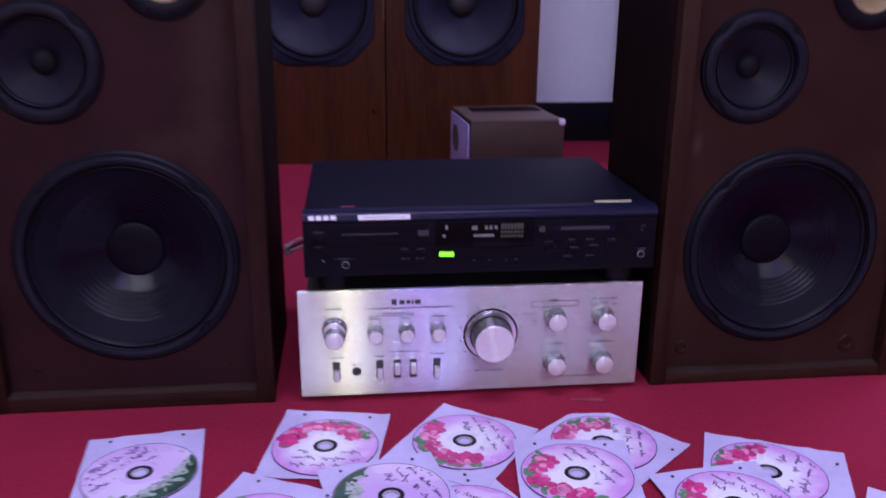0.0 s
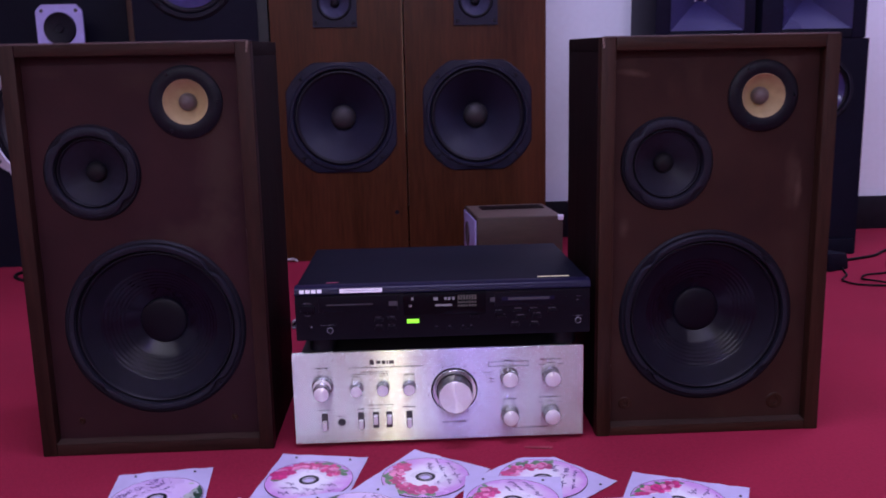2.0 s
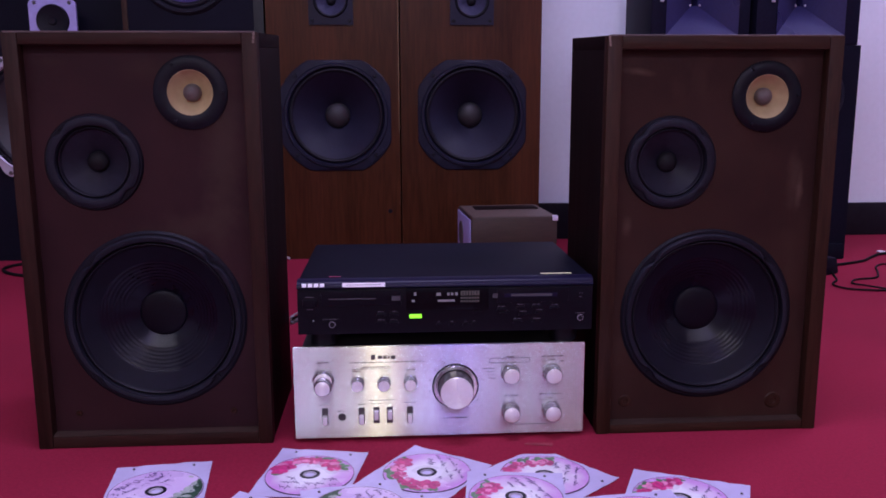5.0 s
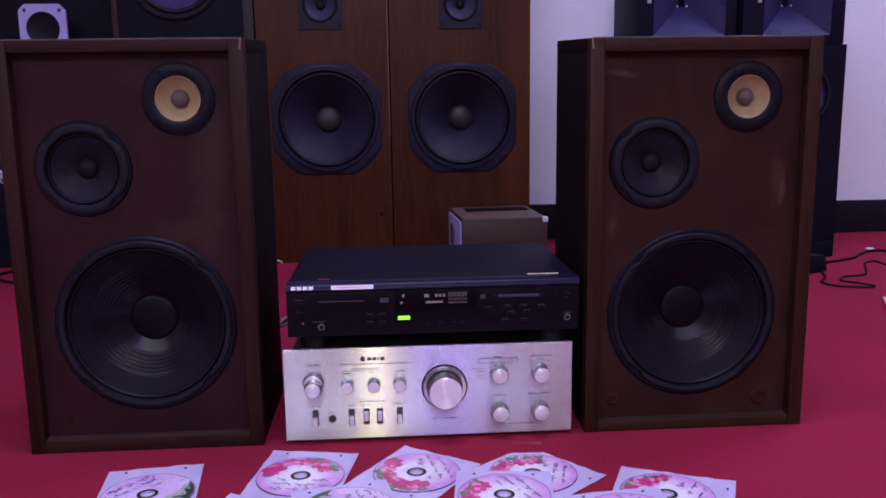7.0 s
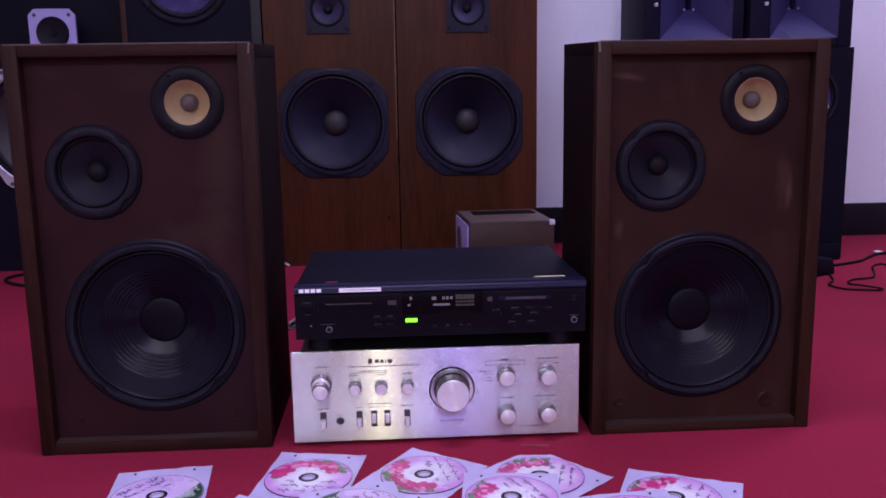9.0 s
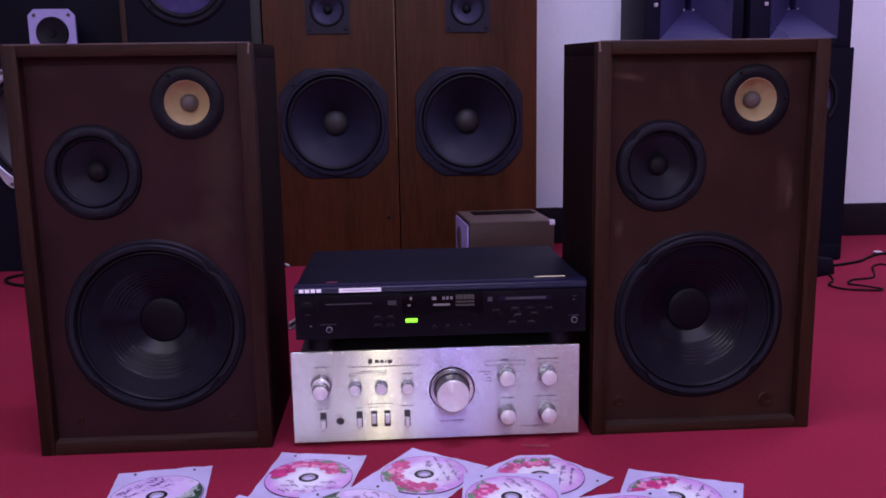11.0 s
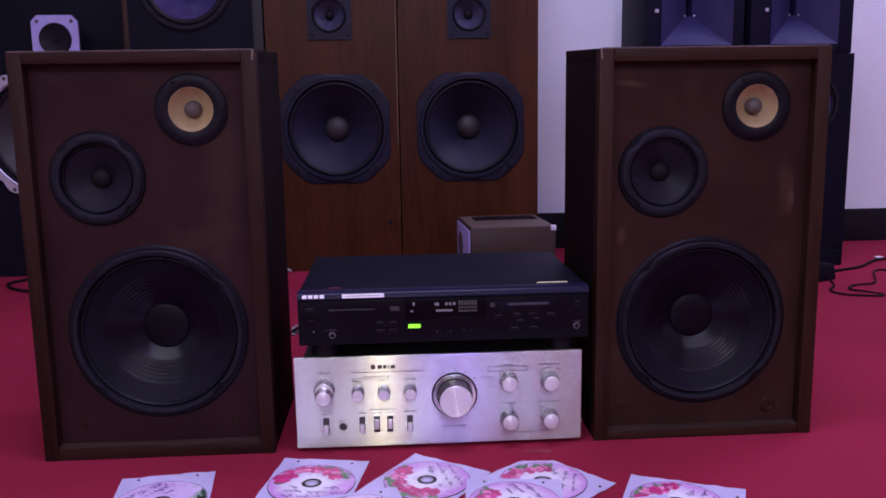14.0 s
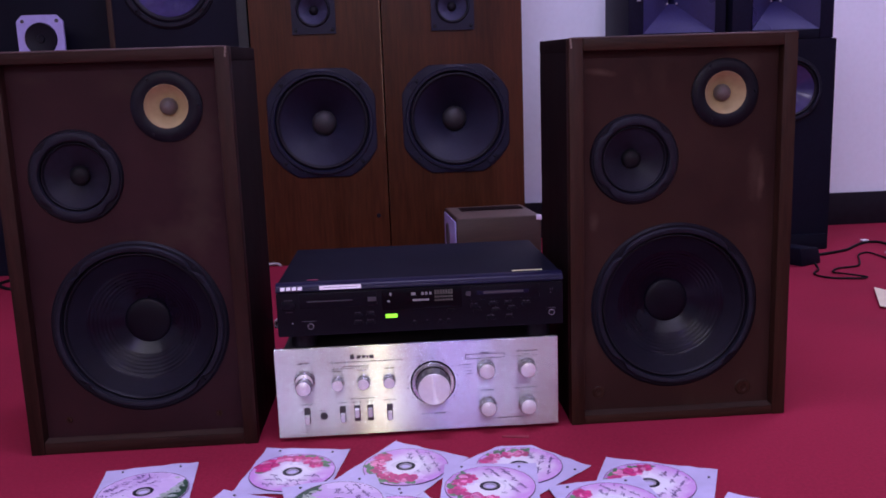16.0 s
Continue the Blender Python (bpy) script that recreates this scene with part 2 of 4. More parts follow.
def across(material, one, other):
    """A print that turns from one colour to the other along the disc."""
    nt = material.node_tree
    tc, cut, ramp, mix = [nt.nodes.new("ShaderNode" + k) for k in ("TexCoord", "SeparateXYZ", "MapRange", "Mix")]
    nt.links.new(tc.outputs["Object"], cut.inputs[0])
    nt.links.new(cut.outputs["X"], ramp.inputs["Value"])
    ramp.inputs["From Min"].default_value, ramp.inputs["From Max"].default_value = -0.045, 0.012
    mix.data_type = "RGBA"
    mix.inputs["A"].default_value, mix.inputs["B"].default_value = (*one, 1), (*other, 1)
    nt.links.new(ramp.outputs["Result"], mix.inputs["Factor"])
    nt.links.new(mix.outputs["Result"], nt.nodes["Principled BSDF"].inputs["Base Color"])


across(M_DISCY, (0.72, 0.68, 0.24), (0.78, 0.76, 0.86))
M_PINK = mat("pink_flower_print", (0.55, 0.045, 0.20), 0.35, var=0.45, scale=160, big=60, bump=0)
M_PALEPINK = mat("pale_pink_print", (0.74, 0.26, 0.46), 0.35, var=0.3, scale=160, big=60, bump=0)
M_LEAF = mat("green_leaf_print", (0.10, 0.24, 0.11), 0.35, var=0.5, scale=140, big=60, bump=0)
M_PALEGREEN = mat("pale_green_print", (0.42, 0.50, 0.44), 0.35, var=0.35, scale=160, big=60, bump=0)
M_DARKGREEN = mat("dark_green_print", (0.035, 0.085, 0.05), 0.35, var=0.5, scale=120, big=50, bump=0)
M_HUB = mat("clear_grey_hub", (0.42, 0.40, 0.46), 0.2, var=0.1, bump=0)
M_RIM = mat("mauve_disc_rim", (0.075, 0.035, 0.085), 0.3, var=0.2, bump=0)
M_HUBD = mat("black_hub_ring", (0.012, 0.012, 0.018), 0.4, var=0.1, bump=0, spec=0.15)
M_PEN = mat("purple_marker_ink", (0.10, 0.052, 0.20), 0.5, var=0.2, bump=0)
M_CABLE = mat("black_cable_rubber", (0.005, 0.005, 0.006), 0.6, var=0.2, bump=0.05, spec=0.1)
M_WHITE = mat("white_metal_frame", (0.66, 0.63, 0.76), 0.4, var=0.08, bump=0.05)
M_LILAC = mat("lilac_painted_plate", (0.36, 0.34, 0.66), 0.45, var=0.10, scale=60, bump=0.06)
M_ARRIS = mat("gleaming_pale_arris", (0.090, 0.062, 0.062), 0.45, var=0.35, scale=30, big=14, stretch=(1, 4, 4), bump=0.05, spec=0.3)
M_CAST = mat("silver_cast_frame", (0.42, 0.41, 0.49), 0.38, metal=0.6, var=0.12, bump=0.1)
M_TAN = mat("brown_wood_box", (0.034, 0.019, 0.0135), 0.5, var=0.25, scale=40, big=8, stretch=(1, 6, 8), bump=0.15)
M_PALEWOOD = mat("worn_pale_wood", (0.105, 0.074, 0.062), 0.5, var=0.25, scale=60, big=10, stretch=(1, 6, 6), bump=0.1)
M_GREYCABLE = mat("grey_cable", (0.22, 0.21, 0.23), 0.4, var=0.15, bump=0.05)
M_PALELEAD = mat("pale_grey_lead", (0.40, 0.37, 0.38), 0.4, var=0.2, bump=0.05)
M_SCRAP = mat("pale_plastic_scrap", (0.34, 0.20, 0.26), 0.3, var=0.2, bump=0.2)
M_LINT = mat("pale_lint", (0.27, 0.05, 0.07), 0.9, var=0.3, bump=0.3, spec=0.1)
M_PAPER = mat("cream_paper", (0.62, 0.57, 0.40), 0.8, var=0.05, bump=0.1)

M_BAFFLE_WORN = mat("brown_painted_baffle", (0.0240, 0.0098, 0.0086), 0.55, var=0.10, scale=11, big=5, bump=0.12, bump_scale=150, spec=0.12, color2=(0.037, 0.0158, 0.0120))
M_BAFFLE_WORN.name = "worn_brown_baffle"
nt = M_BAFFLE_WORN.node_tree
patch, limits, blend, old = nt.nodes.new("ShaderNodeTexNoise"), nt.nodes.new("ShaderNodeMapRange"), nt.nodes.new("ShaderNodeMix"), nt.nodes["Principled BSDF"].inputs["Base Color"].links[0].from_socket
coords, squeeze = nt.nodes.new("ShaderNodeTexCoord"), nt.nodes.new("ShaderNodeMapping")
squeeze.inputs["Scale"].default_value, squeeze.inputs["Location"].default_value = (1.6, 1, 0.8), (0.35, 0, 0.2)
patch.inputs["Scale"].default_value, patch.inputs["Detail"].default_value = 8.5, 5
limits.inputs["From Min"].default_value, limits.inputs["From Max"].default_value, limits.inputs["To Max"].default_value = 0.58, 0.78, 0.3
blend.data_type = "RGBA"
blend.inputs["B"].default_value = (0.085, 0.050, 0.036, 1)
nt.links.new(coords.outputs["Object"], squeeze.inputs["Vector"])
nt.links.new(squeeze.outputs["Vector"], patch.inputs["Vector"])
nt.links.new(patch.outputs["Fac"], limits.inputs["Value"])
nt.links.new(limits.outputs["Result"], blend.inputs["Factor"])
nt.links.new(old, blend.inputs["A"])
nt.links.new(blend.outputs["Result"], nt.nodes["Principled BSDF"].inputs["Base Color"])


def scuffs(material, spots, color):
    """Rubbed spots of a board: centre, half sizes, tilt and strength, with edges that noise breaks up."""
    n, l = material.node_tree.nodes, material.node_tree.links
    goal = n["Principled BSDF"].inputs["Base Color"]
    noise, where = n.new("ShaderNodeTexNoise"), n.new("ShaderNodeTexCoord")
    noise.inputs["Scale"].default_value, noise.inputs["Detail"].default_value = 45, 5
    l.new(where.outputs["Object"], noise.inputs["Vector"])
    for x, z, rx, rz, tilt, amount in spots:
        place, size, rough, fade, blend = [n.new("ShaderNode" + k) for k in ("Mapping", "VectorMath", "Math", "MapRange", "Mix")]
        place.vector_type = "TEXTURE"
        place.inputs["Location"].default_value, place.inputs["Rotation"].default_value = (x, 0, z), (0, radians(tilt), 0)
        place.inputs["Scale"].default_value = (rx, 1000, rz)
        l.new(where.outputs["Object"], place.inputs["Vector"])
        size.operation, rough.operation = "LENGTH", "MULTIPLY_ADD"
        l.new(place.outputs[0], size.inputs[0])
        rough.inputs[1].default_value = 1.1
        l.new(noise.outputs["Fac"], rough.inputs[0])
        l.new(size.outputs["Value"], rough.inputs[2])
        fade.inputs["From Min"].default_value, fade.inputs["From Max"].default_value = 1.5, 0.75
        fade.inputs["To Max"].default_value = amount
        l.new(rough.outputs[0], fade.inputs["Value"])
        blend.data_type = "RGBA"
        blend.inputs["B"].default_value = (*color, 1)
        l.new(fade.outputs["Result"], blend.inputs["Factor"])
        l.new(goal.links[0].from_socket, blend.inputs["A"])
        l.new(blend.outputs["Result"], goal)


scuffs(M_BAFFLE_WORN, ((-0.118, 0.541, 0.026, 0.007, 8, 0.7), (0.128, 0.368, 0.007, 0.034, 4, 0.6), (0.119, 0.385, 0.016, 0.05, 0, 0.3), (-0.130, 0.318, 0.010, 0.016, 0, 0.5), (0.105, 0.545, 0.022, 0.02, 0, 0.25)), (0.092, 0.056, 0.042))
scuffs(M_BAFFLE, ((0.112, 0.42, 0.034, 0.17, 3, 0.55), (0.07, 0.325, 0.10, 0.03, -8, 0.4), (0.02, 0.545, 0.05, 0.02, 0, 0.3), (-0.112, 0.556, 0.03, 0.008, 0, 0.25)), (0.046, 0.028, 0.022))


# ---- mesh helpers ----
def finish(bm, smooth=False):
    bmesh.ops.recalc_face_normals(bm, faces=bm.faces[:])
    if smooth:
        for f in bm.faces:
            f.smooth = True
    return bm


def part(name, bm, material, parent=None, label="", at=None):
    me = bpy.data.meshes.new(name)
    bm.to_mesh(me)
    bm.free()
    me.materials.append(material)
    if any(p.use_smooth for p in me.polygons):
        me.set_sharp_from_angle(angle=radians(38))
    ob = new(name, me)
    if at is not None:
        ob.matrix_basis = at
    if parent is not None:
        ob.parent = parent
    if label:
        ob["label"] = label
    return ob


def empty(name, m):
    ob = new(name)
    ob.matrix_basis = m
    ob.empty_display_size = 0.05
    return ob


def box(x0, x1, y0, y1, z0, z1, bevel=0.0, seg=2, bm=None):
    own = bmesh.new()
    vs = bmesh.ops.create_cube(own, size=1)["verts"]
    bmesh.ops.scale(own, vec=(x1 - x0, y1 - y0, z1 - z0), verts=vs)
    bmesh.ops.translate(own, vec=((x0 + x1) / 2, (y0 + y1) / 2, (z0 + z1) / 2), verts=vs)
    if bevel:
        bmesh.ops.bevel(own, geom=own.edges[:], offset=bevel, segments=seg, affect="EDGES", profile=0.6)
        for f in own.faces:
            f.smooth = True
    if bm is None:
        return own
    me = bpy.data.meshes.new("tmp")
    own.to_mesh(me)
    own.free()
    bm.from_mesh(me)
    bpy.data.meshes.remove(me)
    return bm


def lathe(profile, steps=64, bm=None, cx=0.0, cz=0.0, y=0.0, shape=None):
    """Turns a profile of (radius, forward) about an axis that points to -y. shape(angle) scales the radius."""
    bm = bm or bmesh.new()
    rings = []
    for r, d in profile:
        if r <= 1e-6:
            rings.append([bm.verts.new((cx, y - d, cz))])
            continue
        ring = []
        for i in range(steps):
            a = 2 * math.pi * i / steps
            k = shape(a, r) if shape else 1.0
            ring.append(bm.verts.new((cx + r * k * math.cos(a), y - d, cz + r * k * math.sin(a))))
        rings.append(ring)
    for p, q in zip(rings, rings[1:]):
        for i in range(steps):
            j = (i + 1) % steps
            if len(p) == 1:
                f = bm.faces.new((p[0], q[i], q[j]))
            elif len(q) == 1:
                f = bm.faces.new((p[i], q[0], p[j]))
            else:
                f = bm.faces.new((p[i], q[i], q[j], p[j]))
            f.smooth = True
    return finish(bm)


def tube(points, r, steps=8, closed=False):
    """A round cable through the points, smoothed."""
    pts = [Vector(p) for p in points]
    fine = []
    n = len(pts)
    for i in range(n - 1):
        p0, p1, p2, p3 = pts[max(i - 1, 0)], pts[i], pts[i + 1], pts[min(i + 2, n - 1)]
        for k in range(6):
            t = k / 6
            fine.append(0.5 * ((2 * p1) + (p2 - p0) * t + (2 * p0 - 5 * p1 + 4 * p2 - p3) * t * t + (3 * p1 - p0 - 3 * p2 + p3) * t ** 3))
    fine.append(pts[-1])
    bm = bmesh.new()
    rings = []
    for i, p in enumerate(fine):
        d = (fine[min(i + 1, len(fine) - 1)] - fine[max(i - 1, 0)]).normalized()
        u = d.cross(Vector((0, 0, 1)))
        u = u.normalized() if u.length > 1e-4 else Vector((1, 0, 0))
        w = u.cross(d)
        rings.append([bm.verts.new(p + r * (math.cos(2 * math.pi * k / steps) * u + math.sin(2 * math.pi * k / steps) * w)) for k in range(steps)])
    for a, b in zip(rings, rings[1:]):
        for k in range(steps):
            bm.faces.new((a[k], a[(k + 1) % steps], b[(k + 1) % steps], b[k])).smooth = True
    bm.faces.new(rings[0])
    bm.faces.new(rings[-1])
    return finish(bm)


def holed_plate(x0, x1, y0, y1, z0, z1, holes, back=None, steps=64):
    """A board with round openings (x, z, radius) through it; back: a solid body behind it down to that depth."""
    bm = bmesh.new()
    loops = [[(x0, z0), (x1, z0), (x1, z1), (x0, z1)]] + [[(cx + r * math.cos(2 * math.pi * i / steps), cz + r * math.sin(2 * math.pi * i / steps)) for i in range(steps)] for cx, cz, r in holes]
    edges = []
    for lp in loops:
        vs = [bm.verts.new((x, y0, z)) for x, z in lp]
        edges += [bm.edges.new((vs[i], vs[(i + 1) % len(vs)])) for i in range(len(vs))]
    bmesh.ops.triangle_fill(bm, use_beauty=True, use_dissolve=False, edges=edges, normal=(0, -1, 0))
    e = bmesh.ops.extrude_face_region(bm, geom=bm.faces[:])
    bmesh.ops.translate(bm, vec=(0, y1 - y0, 0), verts=[q for q in e["geom"] if isinstance(q, bmesh.types.BMVert)])
    finish(bm)
    if back is not None:
        box(x0, x1, y1, back, z0, z1, bm=bm)
    return bm


# ---- the room ----
X0, X1, Y0, Y1, ZC = -3.2, 4.6, -4.6, 3.02, 2.85
tagged(part("floor", box(X0, X1, Y0, Y1, -0.08, 0.0), M_CARPET), "crimson red carpet covering the whole floor", "floor", kind="structure")
tagged(part("wall_north", box(X0 - 0.12, X1 + 0.12, Y1, Y1 + 0.12, 0, ZC), M_WALL), "smooth white painted wall behind the speakers", "wall", kind="structure")
tagged(part("wall_south", box(X0 - 0.12, X1 + 0.12, Y0 - 0.12, Y0, 0, ZC), M_WALL), "plain white painted wall behind the listener", "wall", kind="structure")
tagged(part("wall_west", box(X0 - 0.12, X0, Y0, Y1, 0, ZC), M_WALL), "plain white painted side wall of room", "wall", kind="structure")
tagged(part("wall_east", box(X1, X1 + 0.12, Y0, Y1, 0, ZC), M_WALL), "plain white painted side wall of room", "wall", kind="structure")
tagged(part("ceiling", box(X0 - 0.12, X1 + 0.12, Y0 - 0.12, Y1 + 0.12, ZC, ZC + 0.1), M_CEIL), "plain white flat ceiling of the room", "ceiling", kind="structure")
for x0, x1, top in ((X0, 1.4, 0.129), (1.4, X1, 0.119)):
    tagged(part("baseboard", box(x0, x1, Y1 - 0.018, Y1 - 0.0005, 0.0, top, 0.003), M_SKIRT), "glossy black skirting board along white wall", "baseboard", kind="structure")


# ---- loudspeaker drivers ----
def arc_piece(cx, cz, y, r0, r1, a0, a1, d0, d1, n=14):
    """A flat curved strip between two radii, d0 to d1 in front of y."""
    bm = bmesh.new()
    rows = []
    for i in range(n + 1):
        a = a0 + (a1 - a0) * i / n
        rows.append([bm.verts.new((cx + r * math.cos(a), y - d, cz + r * math.sin(a))) for r, d in ((r0, d0), (r0 + 0.08 * (r1 - r0), d1), (r1 - 0.08 * (r1 - r0), d1), (r1, d0))])
    for p, q in zip(rows, rows[1:]):
        for k in range(4):
            bm.faces.new((p[k], p[(k + 1) % 4], q[(k + 1) % 4], q[k]))
    bm.faces.new(rows[0])
    bm.faces.new(rows[-1])
    return finish(bm)


def woofer(parent, cx, cz, y, R, cone_mat=M_CONE, cap_mat=M_RUBBER, cap=0.30, ridges=0, depth=0.055, inner=0.86, name="woofer", out=0.008, dome=0.4, seg_mat=M_SEGMENT, roll=0.10, notch=0.07, turn=0.785, bow=1.0, scallop=0.0, wide=0.15):
    """Driver with a pressed frame, four gasket pieces, a surround, a cone and a dust cap."""
    fr = part(name, lathe([(R * inner, -0.012), (R * inner, out * 0.3), (R * (inner + 0.01), out * 0.5), (R * 0.975, out * 0.5), (R, out * 0.2), (R, -0.004)], 96, cx=cx, cz=cz, y=y), M_GASKET, parent)
    if scallop:
        # one thick ring, hollowed where the four screws sit
        def hollow(a, r):
            off = (a - turn + math.pi / 4) % (math.pi / 2) - math.pi / 4
            return 1.0 - scallop * math.exp(-(off / wide) ** 2) if r > R * (1 + inner) / 2 - 0.003 else 1.0
        band = 0.955 - inner
        part("gasket", lathe([(R * (inner + 0.012), out * 0.4), (R * (inner + 0.15 * band), out), (R * (inner + 0.33 * band), out * 1.1), (R * (inner + 0.72 * band), out * 1.1), (R * (inner + 0.9 * band), out * 0.9), (R * 0.95, out * 0.4)], 96, cx=cx, cz=cz, y=y, shape=hollow), seg_mat, fr)
    for k in range(4):
        a = turn + k * math.pi / 2
        if not scallop:
            part("gasket", arc_piece(cx, cz, y, R * (inner + 0.012), R * 0.955, a + notch, a + math.pi / 2 - notch, out * 0.4, out), seg_mat, fr)
        part("screw", lathe([(0.0, out * 0.5 + 0.0016), (R * 0.018, out * 0.5 + 0.0012), (R * 0.022, out * 0.4)], 10, cx=cx + R * 0.94 * math.cos(a), cz=cz + R * 0.94 * math.sin(a), y=y), M_GASKET, fr)
    r1 = R * (inner - roll)
    part("surround", lathe([(r1 + R * (roll + 0.004) * k / 12, out * 0.55 * math.sin(math.pi * k / 12) - 0.001) for k in range(13)], 72, cx=cx, cz=cz, y=y), M_RUBBER, fr)
    r0 = R * cap
    prof, n = [], 110 if ridges else 24
    for k in range(n + 1):
        t = k / n
        d = -depth * (1 - t) ** bow - 0.001
        if ridges and 0.26 < t < 0.68:
            d += 0.00024 * math.sin((t - 0.26) / 0.42 * 2 * math.pi * ridges)
        prof.append((r0 + (r1 + 0.0006 - r0) * t, d))
    # the ribbed middle is glossy; a matt outer band is added to fade the sheen
    edge = round(n * 0.69) if ridges else n
    part("cone", lathe(prof[:edge + 1], 72, cx=cx, cz=cz, y=y), cone_mat, fr)
    if ridges:
        part("outer_cone", lathe(prof[edge:], 72, cx=cx, cz=cz, y=y), M_CONE_MATT, fr, "matt paper band")
    capr = R * cap * 1.03
    capp = [(capr, -depth - 0.001)] + [(capr * math.cos(k / 8 * math.pi / 2), -depth + 0.001 + dome * capr * math.sin(k / 8 * math.pi / 2)) for k in range(9)]
    part("dust_cap", lathe(capp, 40, cx=cx, cz=cz, y=y), cap_mat, fr)
    return fr


def paper_tweeter(parent, cx, cz, y, R):
    fl = part("tweeter", lathe([(R * 0.615, -0.004), (R * 0.62, 0.0045), (R * 0.70, 0.006), (R * 0.92, 0.006), (R, 0.003), (R, -0.003)], 64, cx=cx, cz=cz, y=y), M_GASKET, parent)
    part("cone", lathe([(R * 0.20, -0.0135), (R * 0.30, -0.0115), (R * 0.45, -0.006), (R * 0.57, 0.001), (R * 0.605, 0.0045), (R * 0.63, 0.0043)], 56, cx=cx, cz=cz, y=y), M_CREAM, fl, "cream paper cone")
    part("dome", lathe([(R * 0.25, -0.014)] + [(R * 0.25 * math.cos(k / 8 * math.pi / 2), -0.010 + 0.012 * math.sin(k / 8 * math.pi / 2)) for k in range(9)], 32, cx=cx, cz=cz, y=y), M_DOME, fl, "grey dome")
    for k in range(3):
        a = math.pi / 2 + 0.55 + k * 2 * math.pi / 3
        part("screw", lathe([(0.0, 0.0085), (0.002, 0.008), (0.0024, 0.006)], 10, cx=cx + R * 0.88 * math.cos(a), cz=cz + R * 0.88 * math.sin(a), y=y), M_GASKET, fl)
    return fl


def floor_speaker(x0, x1, y0, ztop, depth, label, marks, fixings, chips, head, foot, baffle=M_BAFFLE, frame_wood=(M_WALNUT, M_WALNUT_H)):
    """Walnut bookshelf cabinet with a raised frame round a recessed baffle and three drivers."""
    w, h = x1 - x0, ztop
    sp = empty("loudspeaker", pose((x0 + x1) / 2, y0, 0))
    a, t, rec, rise = w / 2, 0.021, 0.018, 0.012
    # raised front frame; behind it darker sides, top and bottom, whose top climbs a little towards the back
    fd = rec + 0.004
    part("frame_stile", box(-a, -a + t, 0.0, fd, 0, h - 0.0005, 0.002), frame_wood[0], sp)
    part("frame_stile", box(a - t, a, 0.0, fd, 0, h - 0.0005, 0.002), frame_wood[0], sp)
    part("frame_rail", box(-a + t, a - t, 0.0004, fd, h - head, h - 0.0005, 0.002), frame_wood[1], sp)
    part("frame_rail", box(-a + t, a - t, 0.0004, fd, 0.0005, foot, 0.002), frame_wood[1], sp)
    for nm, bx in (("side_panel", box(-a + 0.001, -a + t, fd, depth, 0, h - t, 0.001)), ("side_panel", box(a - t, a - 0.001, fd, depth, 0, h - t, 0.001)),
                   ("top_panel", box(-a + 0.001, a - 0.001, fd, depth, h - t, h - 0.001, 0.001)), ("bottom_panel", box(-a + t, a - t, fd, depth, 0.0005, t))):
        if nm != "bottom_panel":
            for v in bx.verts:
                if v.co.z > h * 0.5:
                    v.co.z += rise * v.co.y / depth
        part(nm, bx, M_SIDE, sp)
    # highlight of the top arris, put in as a thin pale strip
    part("worn_edge", box(-a + 0.003, a - 0.003, -0.0004, 0.0022, h - 0.0022, h + 0.0002, 0.0005, 1), M_ARRIS, sp, "pale painted gleam on top edge")
    part("back_panel", box(-a + t, a - t, depth - 0.02, depth - 0.002, t, h - t), M_BLACKBOX, sp)
    # bevelled inner lip at the foot; its paler colour holds dust and light from above
    lip = bmesh.new()
    vs = [lip.verts.new(p) for p in ((-a + t, 0.001, foot + 0.0003), (a - t, 0.001, foot + 0.0003), (a - t, rec, foot + 0.0022), (-a + t, rec, foot + 0.0022), (-a + t, rec, foot - 0.002), (a - t, rec, foot - 0.002))]
    for f in ((0, 1, 2, 3), (0, 4, 5, 1), (0, 3, 4), (1, 5, 2), (3, 2, 5, 4)):
        lip.faces.new([vs[i] for i in f])
    part("lower_lip", finish(lip), M_LIP, sp, "dusty lower ledge with painted top light")
    c = -(x0 + x1) / 2
    (wx, wz), (mx, mz), (tx, tz) = marks
    part("baffle", holed_plate(-a + t - 0.001, a - t + 0.001, rec, rec + 0.10, foot - 0.003, h - head + 0.001, [(wx + c, wz, 0.1165), (mx + c, mz, 0.0515), (tx + c, tz, 0.033)]), baffle, sp, "brown painted front board")
    woofer(sp, wx + c, wz, rec, 0.131, cap=0.255, depth=0.0405, dome=0.14, cap_mat=M_CAPB, ridges=6, inner=0.875, roll=0.05, bow=1.0, out=0.009, scallop=0.055, wide=0.075)
    woofer(sp, mx + c, mz, rec, 0.068, cone_mat=M_CONE_MID, cap_mat=M_CAPD, cap=0.21, depth=0.017, name="midrange", out=0.008, dome=0.6, inner=0.74, roll=0.07, scallop=0.085)
    paper_tweeter(sp, tx + c, tz, rec, 0.051)
    for mx_, mz_, rr in fixings:
        part("grille_socket", lathe([(0.0, 0.0003), (rr * 0.35, 0.0003), (rr * 0.45, 0.0018), (rr * 0.85, 0.0018), (rr, 0.0002)], 20, cx=mx_ + c, cz=mz_, y=rec), M_WALNUT, sp, "worn grille socket")
    for cx_, flip in chips:
        chip = bmesh.new()
        for k in range(3):
            box(cx_ + c - 0.0018 + 0.0006 * k * flip, cx_ + c + 0.0012 + 0.0006 * k * flip, -0.0007, 0.004, h - 0.006 - 0.005 * k, h - 0.0015 - 0.005 * k, 0.0005, 1, chip)
